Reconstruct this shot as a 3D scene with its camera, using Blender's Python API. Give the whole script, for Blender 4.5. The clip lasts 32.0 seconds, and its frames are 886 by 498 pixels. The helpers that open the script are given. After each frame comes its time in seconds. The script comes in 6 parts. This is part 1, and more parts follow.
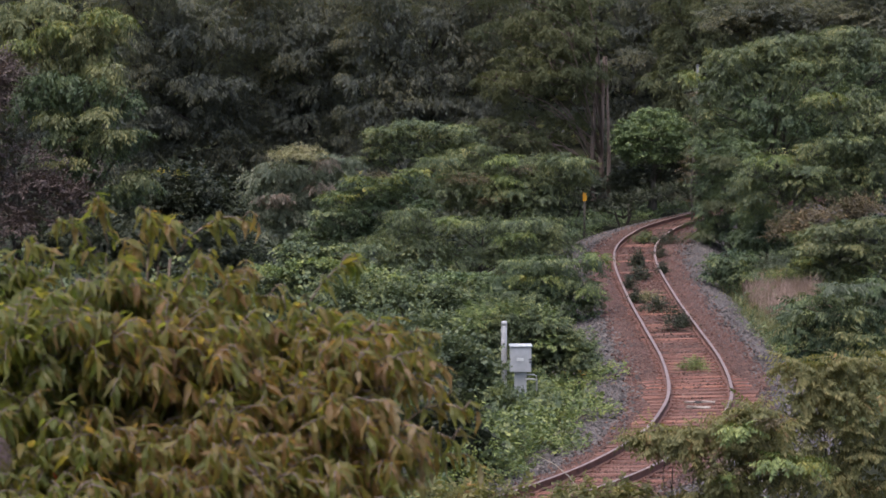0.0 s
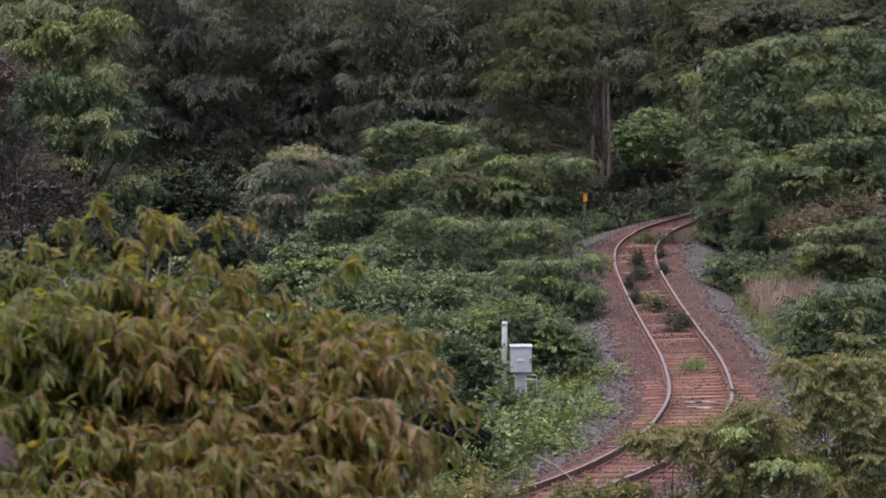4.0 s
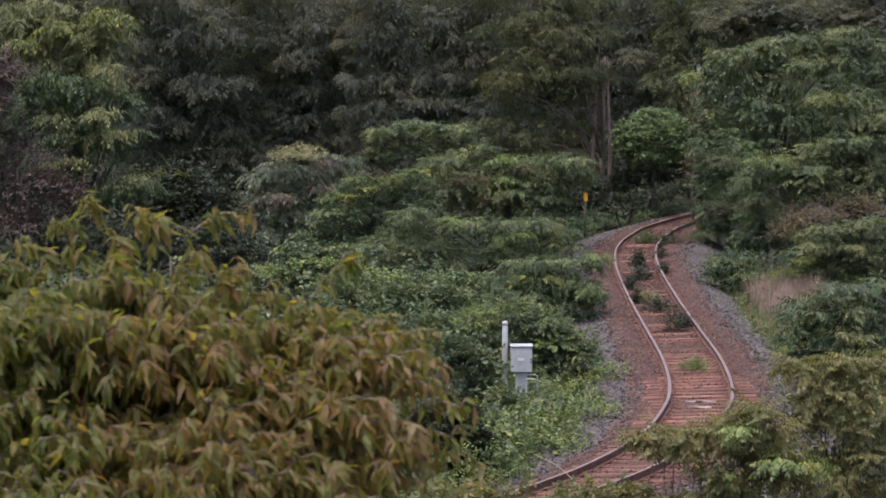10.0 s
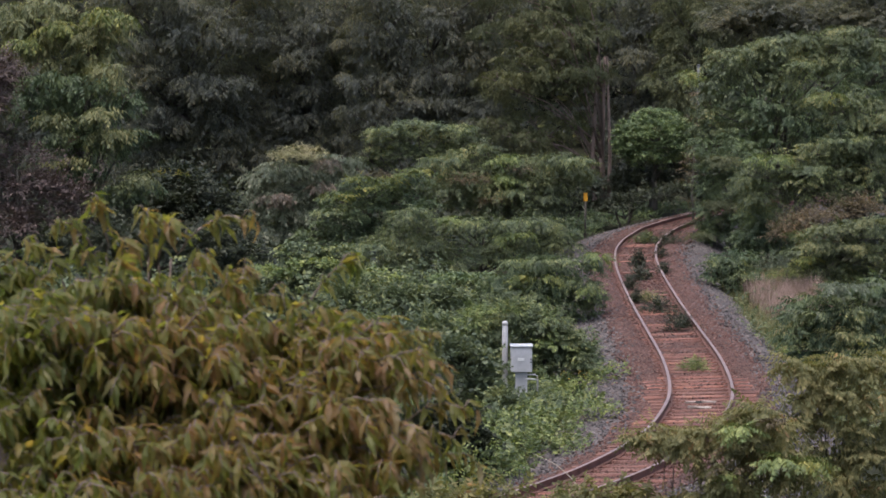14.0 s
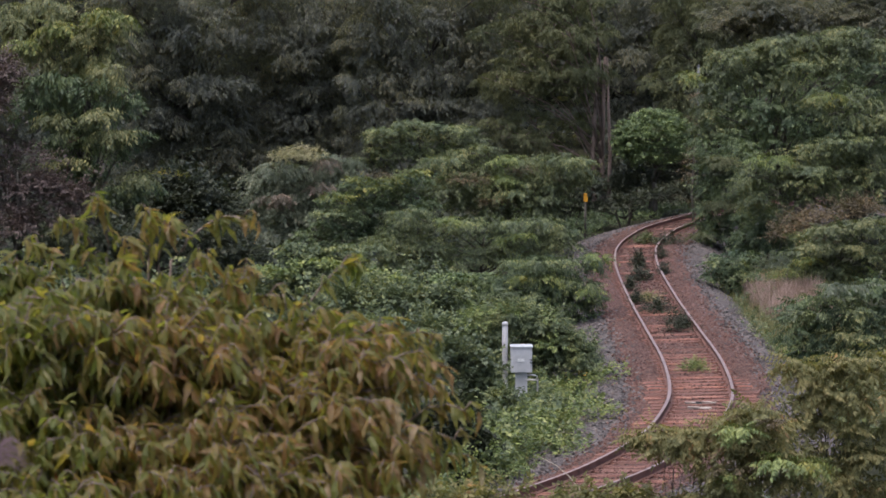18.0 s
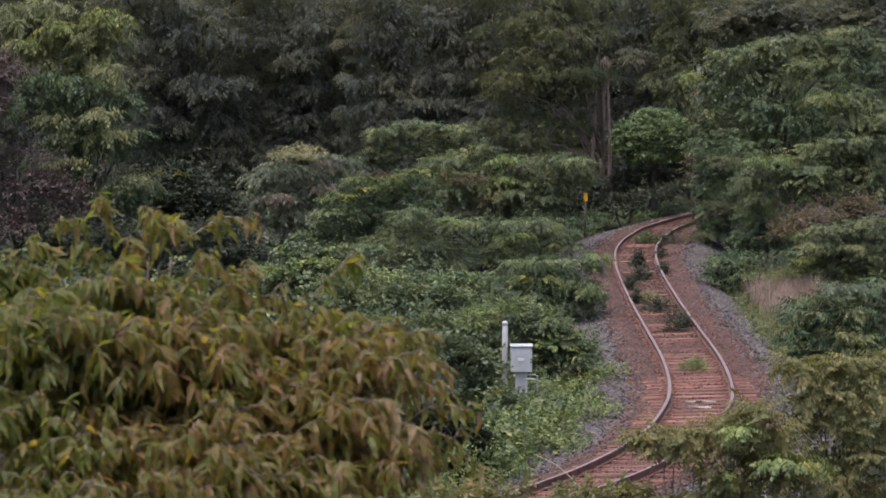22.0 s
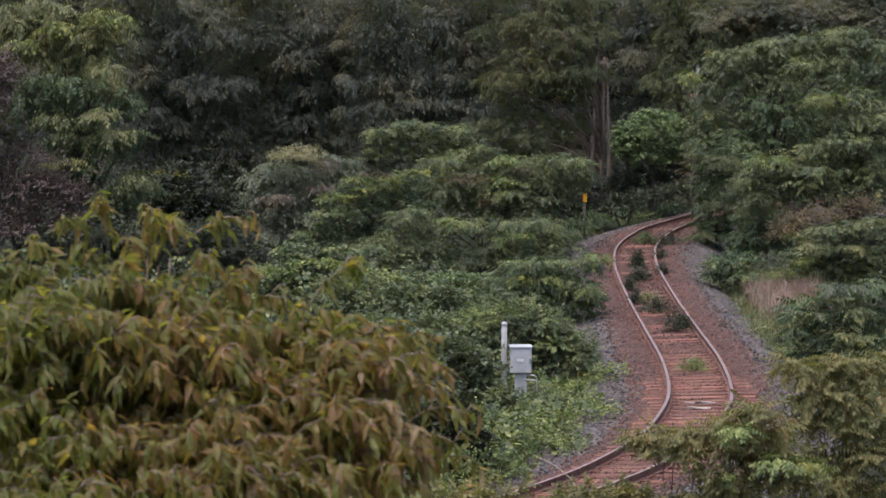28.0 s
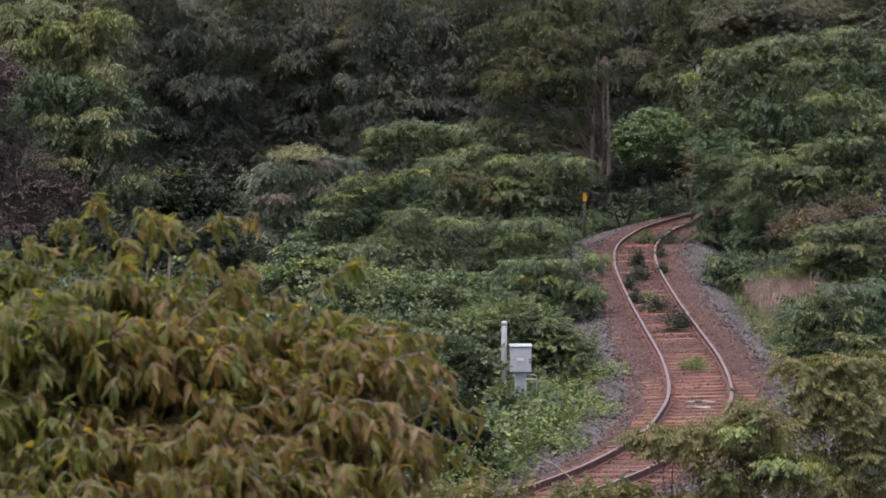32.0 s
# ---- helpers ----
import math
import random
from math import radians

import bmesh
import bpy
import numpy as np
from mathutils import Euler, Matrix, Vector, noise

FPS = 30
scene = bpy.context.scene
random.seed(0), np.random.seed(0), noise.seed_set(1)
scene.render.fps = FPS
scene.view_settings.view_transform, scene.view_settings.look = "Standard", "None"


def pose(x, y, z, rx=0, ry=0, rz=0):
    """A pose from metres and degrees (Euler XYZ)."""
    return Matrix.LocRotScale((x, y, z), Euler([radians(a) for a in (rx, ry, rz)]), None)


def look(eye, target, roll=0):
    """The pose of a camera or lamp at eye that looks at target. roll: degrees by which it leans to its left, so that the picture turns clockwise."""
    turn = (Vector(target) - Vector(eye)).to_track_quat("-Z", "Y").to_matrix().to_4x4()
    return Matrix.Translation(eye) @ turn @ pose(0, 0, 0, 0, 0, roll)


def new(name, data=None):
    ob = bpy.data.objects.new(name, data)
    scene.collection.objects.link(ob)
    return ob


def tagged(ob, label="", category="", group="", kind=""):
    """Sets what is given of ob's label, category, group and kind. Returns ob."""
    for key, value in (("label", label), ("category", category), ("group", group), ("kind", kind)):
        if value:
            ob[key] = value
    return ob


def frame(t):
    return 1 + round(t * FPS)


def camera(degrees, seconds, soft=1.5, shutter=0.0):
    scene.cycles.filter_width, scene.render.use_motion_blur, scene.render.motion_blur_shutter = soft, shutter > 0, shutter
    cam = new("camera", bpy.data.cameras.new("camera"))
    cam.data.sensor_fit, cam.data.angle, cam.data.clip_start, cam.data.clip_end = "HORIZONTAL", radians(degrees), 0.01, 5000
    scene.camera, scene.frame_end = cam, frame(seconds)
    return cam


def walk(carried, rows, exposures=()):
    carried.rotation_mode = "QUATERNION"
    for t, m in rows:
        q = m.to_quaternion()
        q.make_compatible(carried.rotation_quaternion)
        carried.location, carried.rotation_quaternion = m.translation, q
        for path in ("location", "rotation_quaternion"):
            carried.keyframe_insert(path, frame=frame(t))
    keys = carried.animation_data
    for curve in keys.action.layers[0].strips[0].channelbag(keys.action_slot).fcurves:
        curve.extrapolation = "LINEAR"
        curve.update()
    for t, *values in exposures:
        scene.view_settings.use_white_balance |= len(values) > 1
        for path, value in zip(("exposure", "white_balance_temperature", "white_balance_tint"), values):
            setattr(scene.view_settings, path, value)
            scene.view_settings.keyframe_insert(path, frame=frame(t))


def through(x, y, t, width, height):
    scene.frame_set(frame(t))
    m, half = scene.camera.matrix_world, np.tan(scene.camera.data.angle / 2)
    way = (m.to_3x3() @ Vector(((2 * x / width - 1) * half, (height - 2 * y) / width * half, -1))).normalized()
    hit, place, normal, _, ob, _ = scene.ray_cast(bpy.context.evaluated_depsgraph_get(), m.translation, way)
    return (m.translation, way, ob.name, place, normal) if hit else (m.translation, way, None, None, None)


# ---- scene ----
# A winding single railway track in a wooded cutting, seen from a high bank under an overcast sky.
cam = camera(19.75, 32.0, soft=1.65)

cam.data.dof.use_dof = True
cam.data.dof.focus_distance, cam.data.dof.aperture_fstop = 80.0, 7.5

# the tripod trembles a little in the wind: sideways and up, in thousandths of a degree, every half second
TREMBLE_X = [-19, -13, 0, -10, 0, -18, 0, -13, -10, -6, -4, 0, -29, -19, -4, 0, -17, -1, -10, 0, 0, 0, 1, 0, 0, 0, 0, 0, 0, 0, 0, -1, -1, -1, -3, -5, 0, 1, -3, -1, 0, -1, 0, 1, 0, 0, 0, 0, 0, 0, 0, 3, 5, 8, 9, 11, -17, -3, 0, -13, -10, -1, -6, -14, -18]
TREMBLE_Z = [0, -1, -20, -1, 0, 0, 5, 5, 8, 11, 14, 18, 3, 0, 5, 5, 19, 17, 19, 19, 0, 19, 5, 4, 1, 0, 0, 0, 0, 0, 0, 0, 0, 0, 8, 5, 13, 17, 0, 17, 0, 4, 1, 14, 0, 0, 0, 0, 1, 1, 1, 0, 0, 0, 0, 0, 18, 0, 0, 0, 0, 0, 0, 0, 0]
walk(cam, [(0.5 * i, pose(0, 0, 11.1, 83.27 + TREMBLE_Z[i] / 1000, 0, TREMBLE_X[i] / 1000)) for i in range(65)],
     exposures=((0.0, 0.98), (32.0, 0.98)))

# ---- light ----
world = bpy.data.worlds.new("sky")
scene.world = world
world.use_nodes = True
wn = world.node_tree
sky = wn.nodes.new("ShaderNodeTexSky")
sky.sky_type = "NISHITA"
sky.sun_disc = False
sky.sun_elevation, sky.sun_rotation = radians(72), radians(-139)
sky.dust_density = 4.0
wn.links.new(sky.outputs[0], wn.nodes["Background"].inputs[0])
wn.nodes["Background"].inputs[1].default_value = 0.14
sun = new("sun", bpy.data.lights.new("sun", "SUN"))
sun.data.energy, sun.data.angle, sun.data.color = 1.25, radians(50), (0.98, 0.98, 1.0)
sun.matrix_world = look((0, 0, 60), (13, 15, 0))

rng = np.random.default_rng(7)


# ---- materials ----
def ramp(nt, fac, stops):
    r = nt.nodes.new("ShaderNodeValToRGB")
    while len(r.color_ramp.elements) < len(stops):
        r.color_ramp.elements.new(0.5)
    for e, (p, c) in zip(r.color_ramp.elements, stops):
        e.position, e.color = p, (*c, 1)
    nt.links.new(fac, r.inputs[0])
    return r.outputs[0]


def mixc(nt, fac, a, b, how="MIX"):
    m = nt.nodes.new("ShaderNodeMix")
    m.data_type, m.blend_type = "RGBA", how
    for s, v in ((0, fac), (6, a), (7, b)):
        if isinstance(v, (int, float)):
            m.inputs[s].default_value = v
        elif isinstance(v, tuple):
            m.inputs[s].default_value = (*v, 1)
        else:
            nt.links.new(v, m.inputs[s])
    return m.outputs[2]


def noisy(nt, scale, detail=3.0, stretch=(1, 1, 1), space="Object"):
    tc = nt.nodes.new("ShaderNodeTexCoord")
    mp = nt.nodes.new("ShaderNodeMapping")
    mp.inputs["Scale"].default_value = stretch
    nt.links.new(tc.outputs[space], mp.inputs[0])
    n = nt.nodes.new("ShaderNodeTexNoise")
    n.inputs["Scale"].default_value, n.inputs["Detail"].default_value = scale, detail
    nt.links.new(mp.outputs[0], n.inputs["Vector"])
    return n.outputs[0]


def bumped(nt, height, strength, dist):
    b = nt.nodes.new("ShaderNodeBump")
    b.inputs["Strength"].default_value, b.inputs["Distance"].default_value = strength, dist
    nt.links.new(height, b.inputs["Height"])
    return b.outputs[0]


def basic(name, rough=0.8, metal=0.0):
    m = bpy.data.materials.new(name)
    m.use_nodes = True
    nt = m.node_tree
    s = nt.nodes["Principled BSDF"]
    s.inputs["Roughness"].default_value, s.inputs["Metallic"].default_value = rough, metal
    return m, nt, s


def leaf_material(name, stops, patch=1.4, rough=0.5, through=0.24, single=False, gloss=0.35):
    """Foliage: leaf by leaf colour from stops, shifted by broad patches over the crown."""
    m, nt, s = basic(name, rough)
    stops = [(p, (r * 1.3, g * 1.02, b * 1.25)) for p, (r, g, b) in stops]
    if single:
        rnd = nt.nodes.new("ShaderNodeObjectInfo").outputs["Random"]
    else:
        rnd = nt.nodes.new("ShaderNodeNewGeometry").outputs["Random Per Island"]
    # Broad patches vary the tone and put lit and dark clumps into it.
    broad = noisy(nt, patch, 2.0)
    add = nt.nodes.new("ShaderNodeMath")
    add.operation = "MULTIPLY_ADD"
    add.inputs[1].default_value, add.inputs[2].default_value = 0.6, 0.0
    nt.links.new(rnd, add.inputs[0])
    mr = nt.nodes.new("ShaderNodeMapRange")
    for i, v in ((1, 0.3), (2, 0.7), (3, -0.12), (4, 0.5)):
        mr.inputs[i].default_value = v
    nt.links.new(broad, mr.inputs[0])
    nt.links.new(mr.outputs[0], add.inputs[2])
    col = ramp(nt, add.outputs[0], stops)
    fine = noisy(nt, 35.0, 2.0)
    col = mixc(nt, 0.35, col, ramp(nt, fine, [(0.3, (0.45, 0.45, 0.45)), (0.7, (1.3, 1.3, 1.2))]), "MULTIPLY")
    nt.links.new(col, s.inputs["Base Color"])
    s.inputs["Specular IOR Level"].default_value = gloss
    tr = nt.nodes.new("ShaderNodeBsdfTranslucent")
    nt.links.new(mixc(nt, 1.0, col, (1.2, 1.2, 0.55), "MULTIPLY"), tr.inputs[0])
    ms = nt.nodes.new("ShaderNodeMixShader")
    ms.inputs[0].default_value = through
    nt.links.new(s.outputs[0], ms.inputs[1])
    nt.links.new(tr.outputs[0], ms.inputs[2])
    nt.links.new(ms.outputs[0], nt.nodes["Material Output"].inputs[0])
    return m


def surface(name, stops, scale, rough=0.85, bump=0.4, dist=0.02, stretch=(1, 1, 1), metal=0.0, fine=None, each=0.0):
    m, nt, s = basic(name, rough, metal)
    n = noisy(nt, scale, 6.0, stretch)
    col = ramp(nt, n, stops)
    f = noisy(nt, fine or scale * 9, 4.0, stretch)
    col = mixc(nt, 0.5, col, ramp(nt, f, [(0.3, (0.55, 0.55, 0.55)), (0.7, (1.3, 1.3, 1.3))]), "MULTIPLY")
    if each:
        o = nt.nodes.new("ShaderNodeObjectInfo").outputs["Random"]
        col = mixc(nt, each, col, ramp(nt, o, [(0.0, (0.4, 0.4, 0.42)), (0.55, (1, 1, 1)), (1.0, (1.7, 1.5, 1.3))]), "MULTIPLY")
    nt.links.new(col, s.inputs["Base Color"])
    nt.links.new(bumped(nt, f, bump, dist), s.inputs["Normal"])
    return m


def gravel_material(name, stops, size):
    """A bed of crushed stone: cell by cell colour and relief, with broad stains."""
    m, nt, s = basic(name, 0.95)
    tc = nt.nodes.new("ShaderNodeTexCoord")
    vo = nt.nodes.new("ShaderNodeTexVoronoi")
    vo.inputs["Scale"].default_value = 1.0 / size
    nt.links.new(tc.outputs["Object"], vo.inputs["Vector"])
    sep = nt.nodes.new("ShaderNodeSeparateColor")
    nt.links.new(vo.outputs["Color"], sep.inputs[0])
    col = ramp(nt, sep.outputs[0], stops)
    col = mixc(nt, 0.6, col, ramp(nt, noisy(nt, 0.8, 5.0), [(0.3, (0.6, 0.58, 0.56)), (0.7, (1.3, 1.25, 1.25))]), "MULTIPLY")
    # each stone gets darker towards its rim
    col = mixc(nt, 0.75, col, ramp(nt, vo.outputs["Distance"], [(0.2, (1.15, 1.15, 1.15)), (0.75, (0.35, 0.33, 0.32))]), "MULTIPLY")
    nt.links.new(col, s.inputs["Base Color"])
    inv = nt.nodes.new("ShaderNodeMath")
    inv.operation = "SUBTRACT"
    inv.inputs[0].default_value = 1.0
    nt.links.new(vo.outputs["Distance"], inv.inputs[1])
    nt.links.new(bumped(nt, inv.outputs[0], 1.0, 0.04), s.inputs["Normal"])
    return m


def stones_material(name, stops):
    m, nt, s = basic(name, 0.9)
    rnd = nt.nodes.new("ShaderNodeNewGeometry").outputs["Random Per Island"]
    col = ramp(nt, rnd, stops)
    nt.links.new(mixc(nt, 0.5, col, ramp(nt, noisy(nt, 0.9, 3.0), [(0.3, (0.6, 0.6, 0.6)), (0.7, (1.25, 1.2, 1.2))]), "MULTIPLY"), s.inputs["Base Color"])
    return m


# Haze over the far wood is put in as extra blue.
M_DARK = leaf_material("leaf_dark_green_haze", [(0.0, (0.07, 0.096, 0.078)), (0.5, (0.09, 0.12, 0.084)), (1.0, (0.155, 0.178, 0.096))], 0.35, 0.6, 0.45, gloss=0.12)
# Deep green leaf, also the colour that carries shade in darker crowns.
M_DEEP_SHADE = leaf_material("leaf_deep_green_and_shade", [(0.0, (0.03, 0.06, 0.028)), (0.5, (0.052, 0.094, 0.036)), (1.0, (0.115, 0.175, 0.055))], 0.8)
M_OLIVE = leaf_material("leaf_olive_green", [(0.0, (0.052, 0.08, 0.045)), (0.5, (0.075, 0.104, 0.048)), (1.0, (0.108, 0.132, 0.054))], 0.4, 0.6, 0.36, gloss=0.12)
M_ASH = leaf_material("leaf_pale_olive", [(0.0, (0.058, 0.088, 0.036)), (0.5, (0.108, 0.146, 0.052)), (1.0, (0.23, 0.262, 0.09))], 0.5)
M_MID = leaf_material("leaf_mid_green", [(0.0, (0.041, 0.07, 0.034)), (0.5, (0.077, 0.125, 0.052)), (1.0, (0.215, 0.285, 0.088))], 1.5)
M_BLUE = leaf_material("leaf_cool_green", [(0.0, (0.05, 0.083, 0.044)), (0.5, (0.085, 0.132, 0.065)), (1.0, (0.164, 0.228, 0.09))], 1.5)
M_LIME = leaf_material("leaf_yellow_green", [(0.0, (0.048, 0.081, 0.024)), (0.5, (0.107, 0.16, 0.037)), (1.0, (0.238, 0.261, 0.053))], 1.5)
M_BRIGHT = leaf_material("leaf_fresh_green", [(0.0, (0.05, 0.089, 0.029)), (0.5, (0.11, 0.179, 0.049)), (1.0, (0.235, 0.32, 0.085))], 1.5)
M_PURPLE = leaf_material("leaf_purple_brown", [(0.0, (0.038, 0.036, 0.031)), (0.5, (0.072, 0.062, 0.05)), (1.0, (0.118, 0.108, 0.078))], 1.5)
M_CREAM = leaf_material("blossom_cream", [(0.0, (0.14, 0.18, 0.08)), (0.5, (0.225, 0.265, 0.115)), (1.0, (0.29, 0.31, 0.17))], 1.5)
M_BROWNISH = leaf_material("leaf_brownish_green", [(0.0, (0.08, 0.105, 0.046)), (0.5, (0.148, 0.182, 0.072)), (0.9, (0.215, 0.228, 0.088)), (1.0, (0.28, 0.215, 0.095))], 1.5, 0.6, 0.45, gloss=0.2)
M_CHERRY = leaf_material("leaf_autumn_cherry", [(0.0, (0.092, 0.15, 0.036)), (0.44, (0.16, 0.204, 0.05)), (0.66, (0.22, 0.218, 0.062)), (0.88, (0.235, 0.168, 0.072)), (1.0, (0.34, 0.33, 0.18))], 1.6, 0.42, 0.68, gloss=0.4)
M_CHERRY_ONE = leaf_material("leaf_autumn_cherry_single", [(0.0, (0.092, 0.15, 0.036)), (0.44, (0.16, 0.204, 0.05)), (0.66, (0.22, 0.218, 0.062)), (0.88, (0.235, 0.168, 0.072)), (1.0, (0.34, 0.33, 0.18))], 1.6, 0.42, 0.68, True, 0.4)
M_HAY = leaf_material("dry_grass", [(0.0, (0.16, 0.148, 0.1)), (0.5, (0.24, 0.212, 0.158)), (1.0, (0.31, 0.272, 0.21))], 1.5, 0.7)
M_GRASS = leaf_material("verge_grass", [(0.0, (0.08, 0.12, 0.04)), (0.5, (0.15, 0.19, 0.07)), (1.0, (0.26, 0.24, 0.13))], 0.8, 0.6)
# Dark weed leaf, also used to put woodland shade into shrubs and undergrowth.
M_WEED_SHADE = leaf_material("leaf_dark_weed_and_shade", [(0.0, (0.013, 0.022, 0.011)), (0.5, (0.026, 0.04, 0.019)), (1.0, (0.05, 0.07, 0.03))], 1.5)
M_VINE = leaf_material("leaf_vine", [(0.0, (0.045, 0.086, 0.036)), (0.5, (0.08, 0.142, 0.05)), (1.0, (0.2, 0.31, 0.1))], 1.5)
M_PLUME = leaf_material("plume_grey_pink", [(0.0, (0.15, 0.128, 0.112)), (0.5, (0.225, 0.195, 0.173)), (1.0, (0.3, 0.262, 0.232))], 3.0, 0.7)
M_SUMAC = leaf_material("leaf_sumac_olive", [(0.0, (0.032, 0.054, 0.028)), (0.4, (0.06, 0.096, 0.039)), (0.75, (0.112, 0.16, 0.053)), (1.0, (0.2, 0.235, 0.078))], 0.7)
M_GREYLEAF = leaf_material("leaf_grey_green", [(0.0, (0.05, 0.08, 0.046)), (0.5, (0.088, 0.13, 0.07)), (1.0, (0.17, 0.215, 0.125))], 0.9)
M_PINKISH = leaf_material("leaf_withered_pink", [(0.0, (0.068, 0.08, 0.052)), (0.5, (0.11, 0.112, 0.072)), (1.0, (0.2, 0.185, 0.125))], 1.5)
M_RUSTLEAF = leaf_material("leaf_rusty_brown", [(0.0, (0.05, 0.055, 0.03)), (0.6, (0.1, 0.095, 0.045)), (1.0, (0.165, 0.135, 0.06))], 1.5)
M_REDLEAF = leaf_material("leaf_bright_red", [(0.0, (0.28, 0.02, 0.018)), (1.0, (0.4, 0.04, 0.03))], 3.0, 0.45)
M_FLOWER = leaf_material("yellow_bloom", [(0.0, (0.45, 0.3, 0.03)), (1.0, (0.6, 0.42, 0.05))], 1.0, 0.6)
M_BARK = surface("bark", [(0.3, (0.035, 0.028, 0.022)), (0.7, (0.1, 0.085, 0.07))], 3.0, 0.9, 0.8, 0.03, (3, 3, 0.5))
M_TRUNK = surface("reddish_trunk_bark", [(0.3, (0.1, 0.07, 0.058)), (0.7, (0.24, 0.17, 0.145))], 3.0, 0.9, 0.8, 0.03, (3, 3, 0.4))
M_TWIG = surface("twig_bark", [(0.3, (0.1, 0.07, 0.056)), (0.7, (0.26, 0.19, 0.155))], 20.0, 0.8, 0.4, 0.004)
M_STALK = surface("dead_stalk", [(0.3, (0.24, 0.2, 0.15)), (0.7, (0.36, 0.31, 0.25))], 20.0, 0.8, 0.2, 0.004)
M_SOIL = surface("leaf_litter_soil", [(0.3, (0.014, 0.015, 0.009)), (0.6, (0.028, 0.028, 0.016)), (0.8, (0.035, 0.045, 0.02))], 0.8, 0.95, 0.8, 0.08)
M_SOIL.node_tree.nodes["Principled BSDF"].inputs["Specular IOR Level"].default_value = 0.08
M_BED = gravel_material("rust_stained_ballast_bed", [(0.0, (0.042, 0.016, 0.011)), (0.45, (0.086, 0.036, 0.026)), (0.8, (0.145, 0.068, 0.052)), (1.0, (0.2, 0.115, 0.095))], 0.055)
M_SHOULDER = gravel_material("grey_ballast_bed", [(0.0, (0.045, 0.038, 0.037)), (0.45, (0.105, 0.088, 0.086)), (0.85, (0.18, 0.155, 0.15)), (1.0, (0.15, 0.095, 0.075))], 0.06)
M_STONE_RED = stones_material("rust_stained_stone", [(0.0, (0.036, 0.015, 0.011)), (0.5, (0.1, 0.044, 0.032)), (0.85, (0.165, 0.084, 0.066)), (1.0, (0.19, 0.13, 0.115))])
M_STONE_GREY = stones_material("grey_stone", [(0.0, (0.04, 0.035, 0.036)), (0.5, (0.1, 0.086, 0.086)), (0.85, (0.16, 0.142, 0.14)), (1.0, (0.14, 0.09, 0.07))])
M_TIE = surface("weathered_rusty_tie", [(0.25, (0.06, 0.022, 0.017)), (0.5, (0.2, 0.088, 0.068)), (0.75, (0.44, 0.26, 0.205))], 2.0, 0.85, 0.9, 0.014, (0.4, 17, 17), each=0.5)
M_RUST = surface("rusted_steel", [(0.3, (0.098, 0.041, 0.031)), (0.7, (0.19, 0.088, 0.067))], 6.0, 0.8, 0.3, 0.004, (1, 1, 1))
M_BOARD = surface("weathered_board", [(0.3, (0.26, 0.2, 0.17)), (0.7, (0.46, 0.4, 0.36))], 9.0, 0.85, 0.3, 0.003, (1, 1, 1))
M_STEEL = surface("worn_rail_steel", [(0.3, (0.19, 0.13, 0.122)), (0.7, (0.3, 0.215, 0.205))], 4.0, 0.5, 0.05, 0.001, metal=0.2)
M_PAINT = surface("grey_cabinet_paint", [(0.3, (0.43, 0.425, 0.45)), (0.7, (0.48, 0.475, 0.5))], 2.0, 0.5, 0.05, 0.001, fine=3)
M_PAINT_LID = surface("pale_lid_paint", [(0.3, (0.4, 0.4, 0.42)), (0.7, (0.46, 0.46, 0.48))], 2.0, 0.5, 0.05, 0.001)
M_PLATE = surface("white_plate", [(0.3, (0.62, 0.62, 0.62)), (0.7, (0.7, 0.7, 0.7))], 5.0, 0.5, 0.02, 0.001)
M_PIPE = surface("galvanised_steel", [(0.3, (0.42, 0.4, 0.41)), (0.7, (0.52, 0.49, 0.5))], 5.0, 0.5, 0.1, 0.002, metal=0.1)
M_BLACK = surface("dark_metal_and_hole", [(0.3, (0.02, 0.02, 0.02)), (0.7, (0.04, 0.04, 0.04))], 5.0, 0.5, 0.05, 0.001)
M_YELLOW = surface("faded_yellow_paint", [(0.3, (0.42, 0.17, 0.008)), (0.7, (0.6, 0.33, 0.02))], 5.0, 0.6, 0.1, 0.002)
M_CONCRETE = surface("pale_concrete", [(0.3, (0.1, 0.1, 0.1)), (0.7, (0.16, 0.16, 0.155))], 3.0, 0.9, 0.4, 0.01)


# ---- mesh helpers ----
def part(name, bm, material, parent, label=""):
    me = bpy.data.meshes.new(name)
    bm.to_mesh(me)
    bm.free()
    me.materials.append(material)
    ob = new(name, me)
    ob.parent = parent
    if label:
        ob["label"] = label
    return ob


def thing(name, x, y, z, label, category, group="", kind=""):
    ob = new(name)
    ob.location = (x, y, z)
    ob.empty_display_size = 0.2
    return tagged(ob, label, category, group, kind)


def tube(bm, pts, radii, sides=7):
    """A tapered, bent tube through the points."""
    pts = [Vector(p) for p in pts]
    rings = []
    for i, p in enumerate(pts):
        d = (pts[min(i + 1, len(pts) - 1)] - pts[max(i - 1, 0)]).normalized()
        a = d.orthogonal().normalized() if abs(d.z) < 0.9 else d.cross(Vector((0, 1, 0))).normalized()
        b = d.cross(a)
        rings.append([bm.verts.new(p + float(radii[i]) * (math.cos(2 * math.pi * k / sides) * a + math.sin(2 * math.pi * k / sides) * b)) for k in range(sides)])
    for r0, r1 in zip(rings, rings[1:]):
        for k in range(sides):
            f = bm.faces.new((r0[k], r0[(k + 1) % sides], r1[(k + 1) % sides], r1[k]))
            f.smooth = True
    bm.faces.new(rings[0][::-1])
    bm.faces.new(rings[-1])


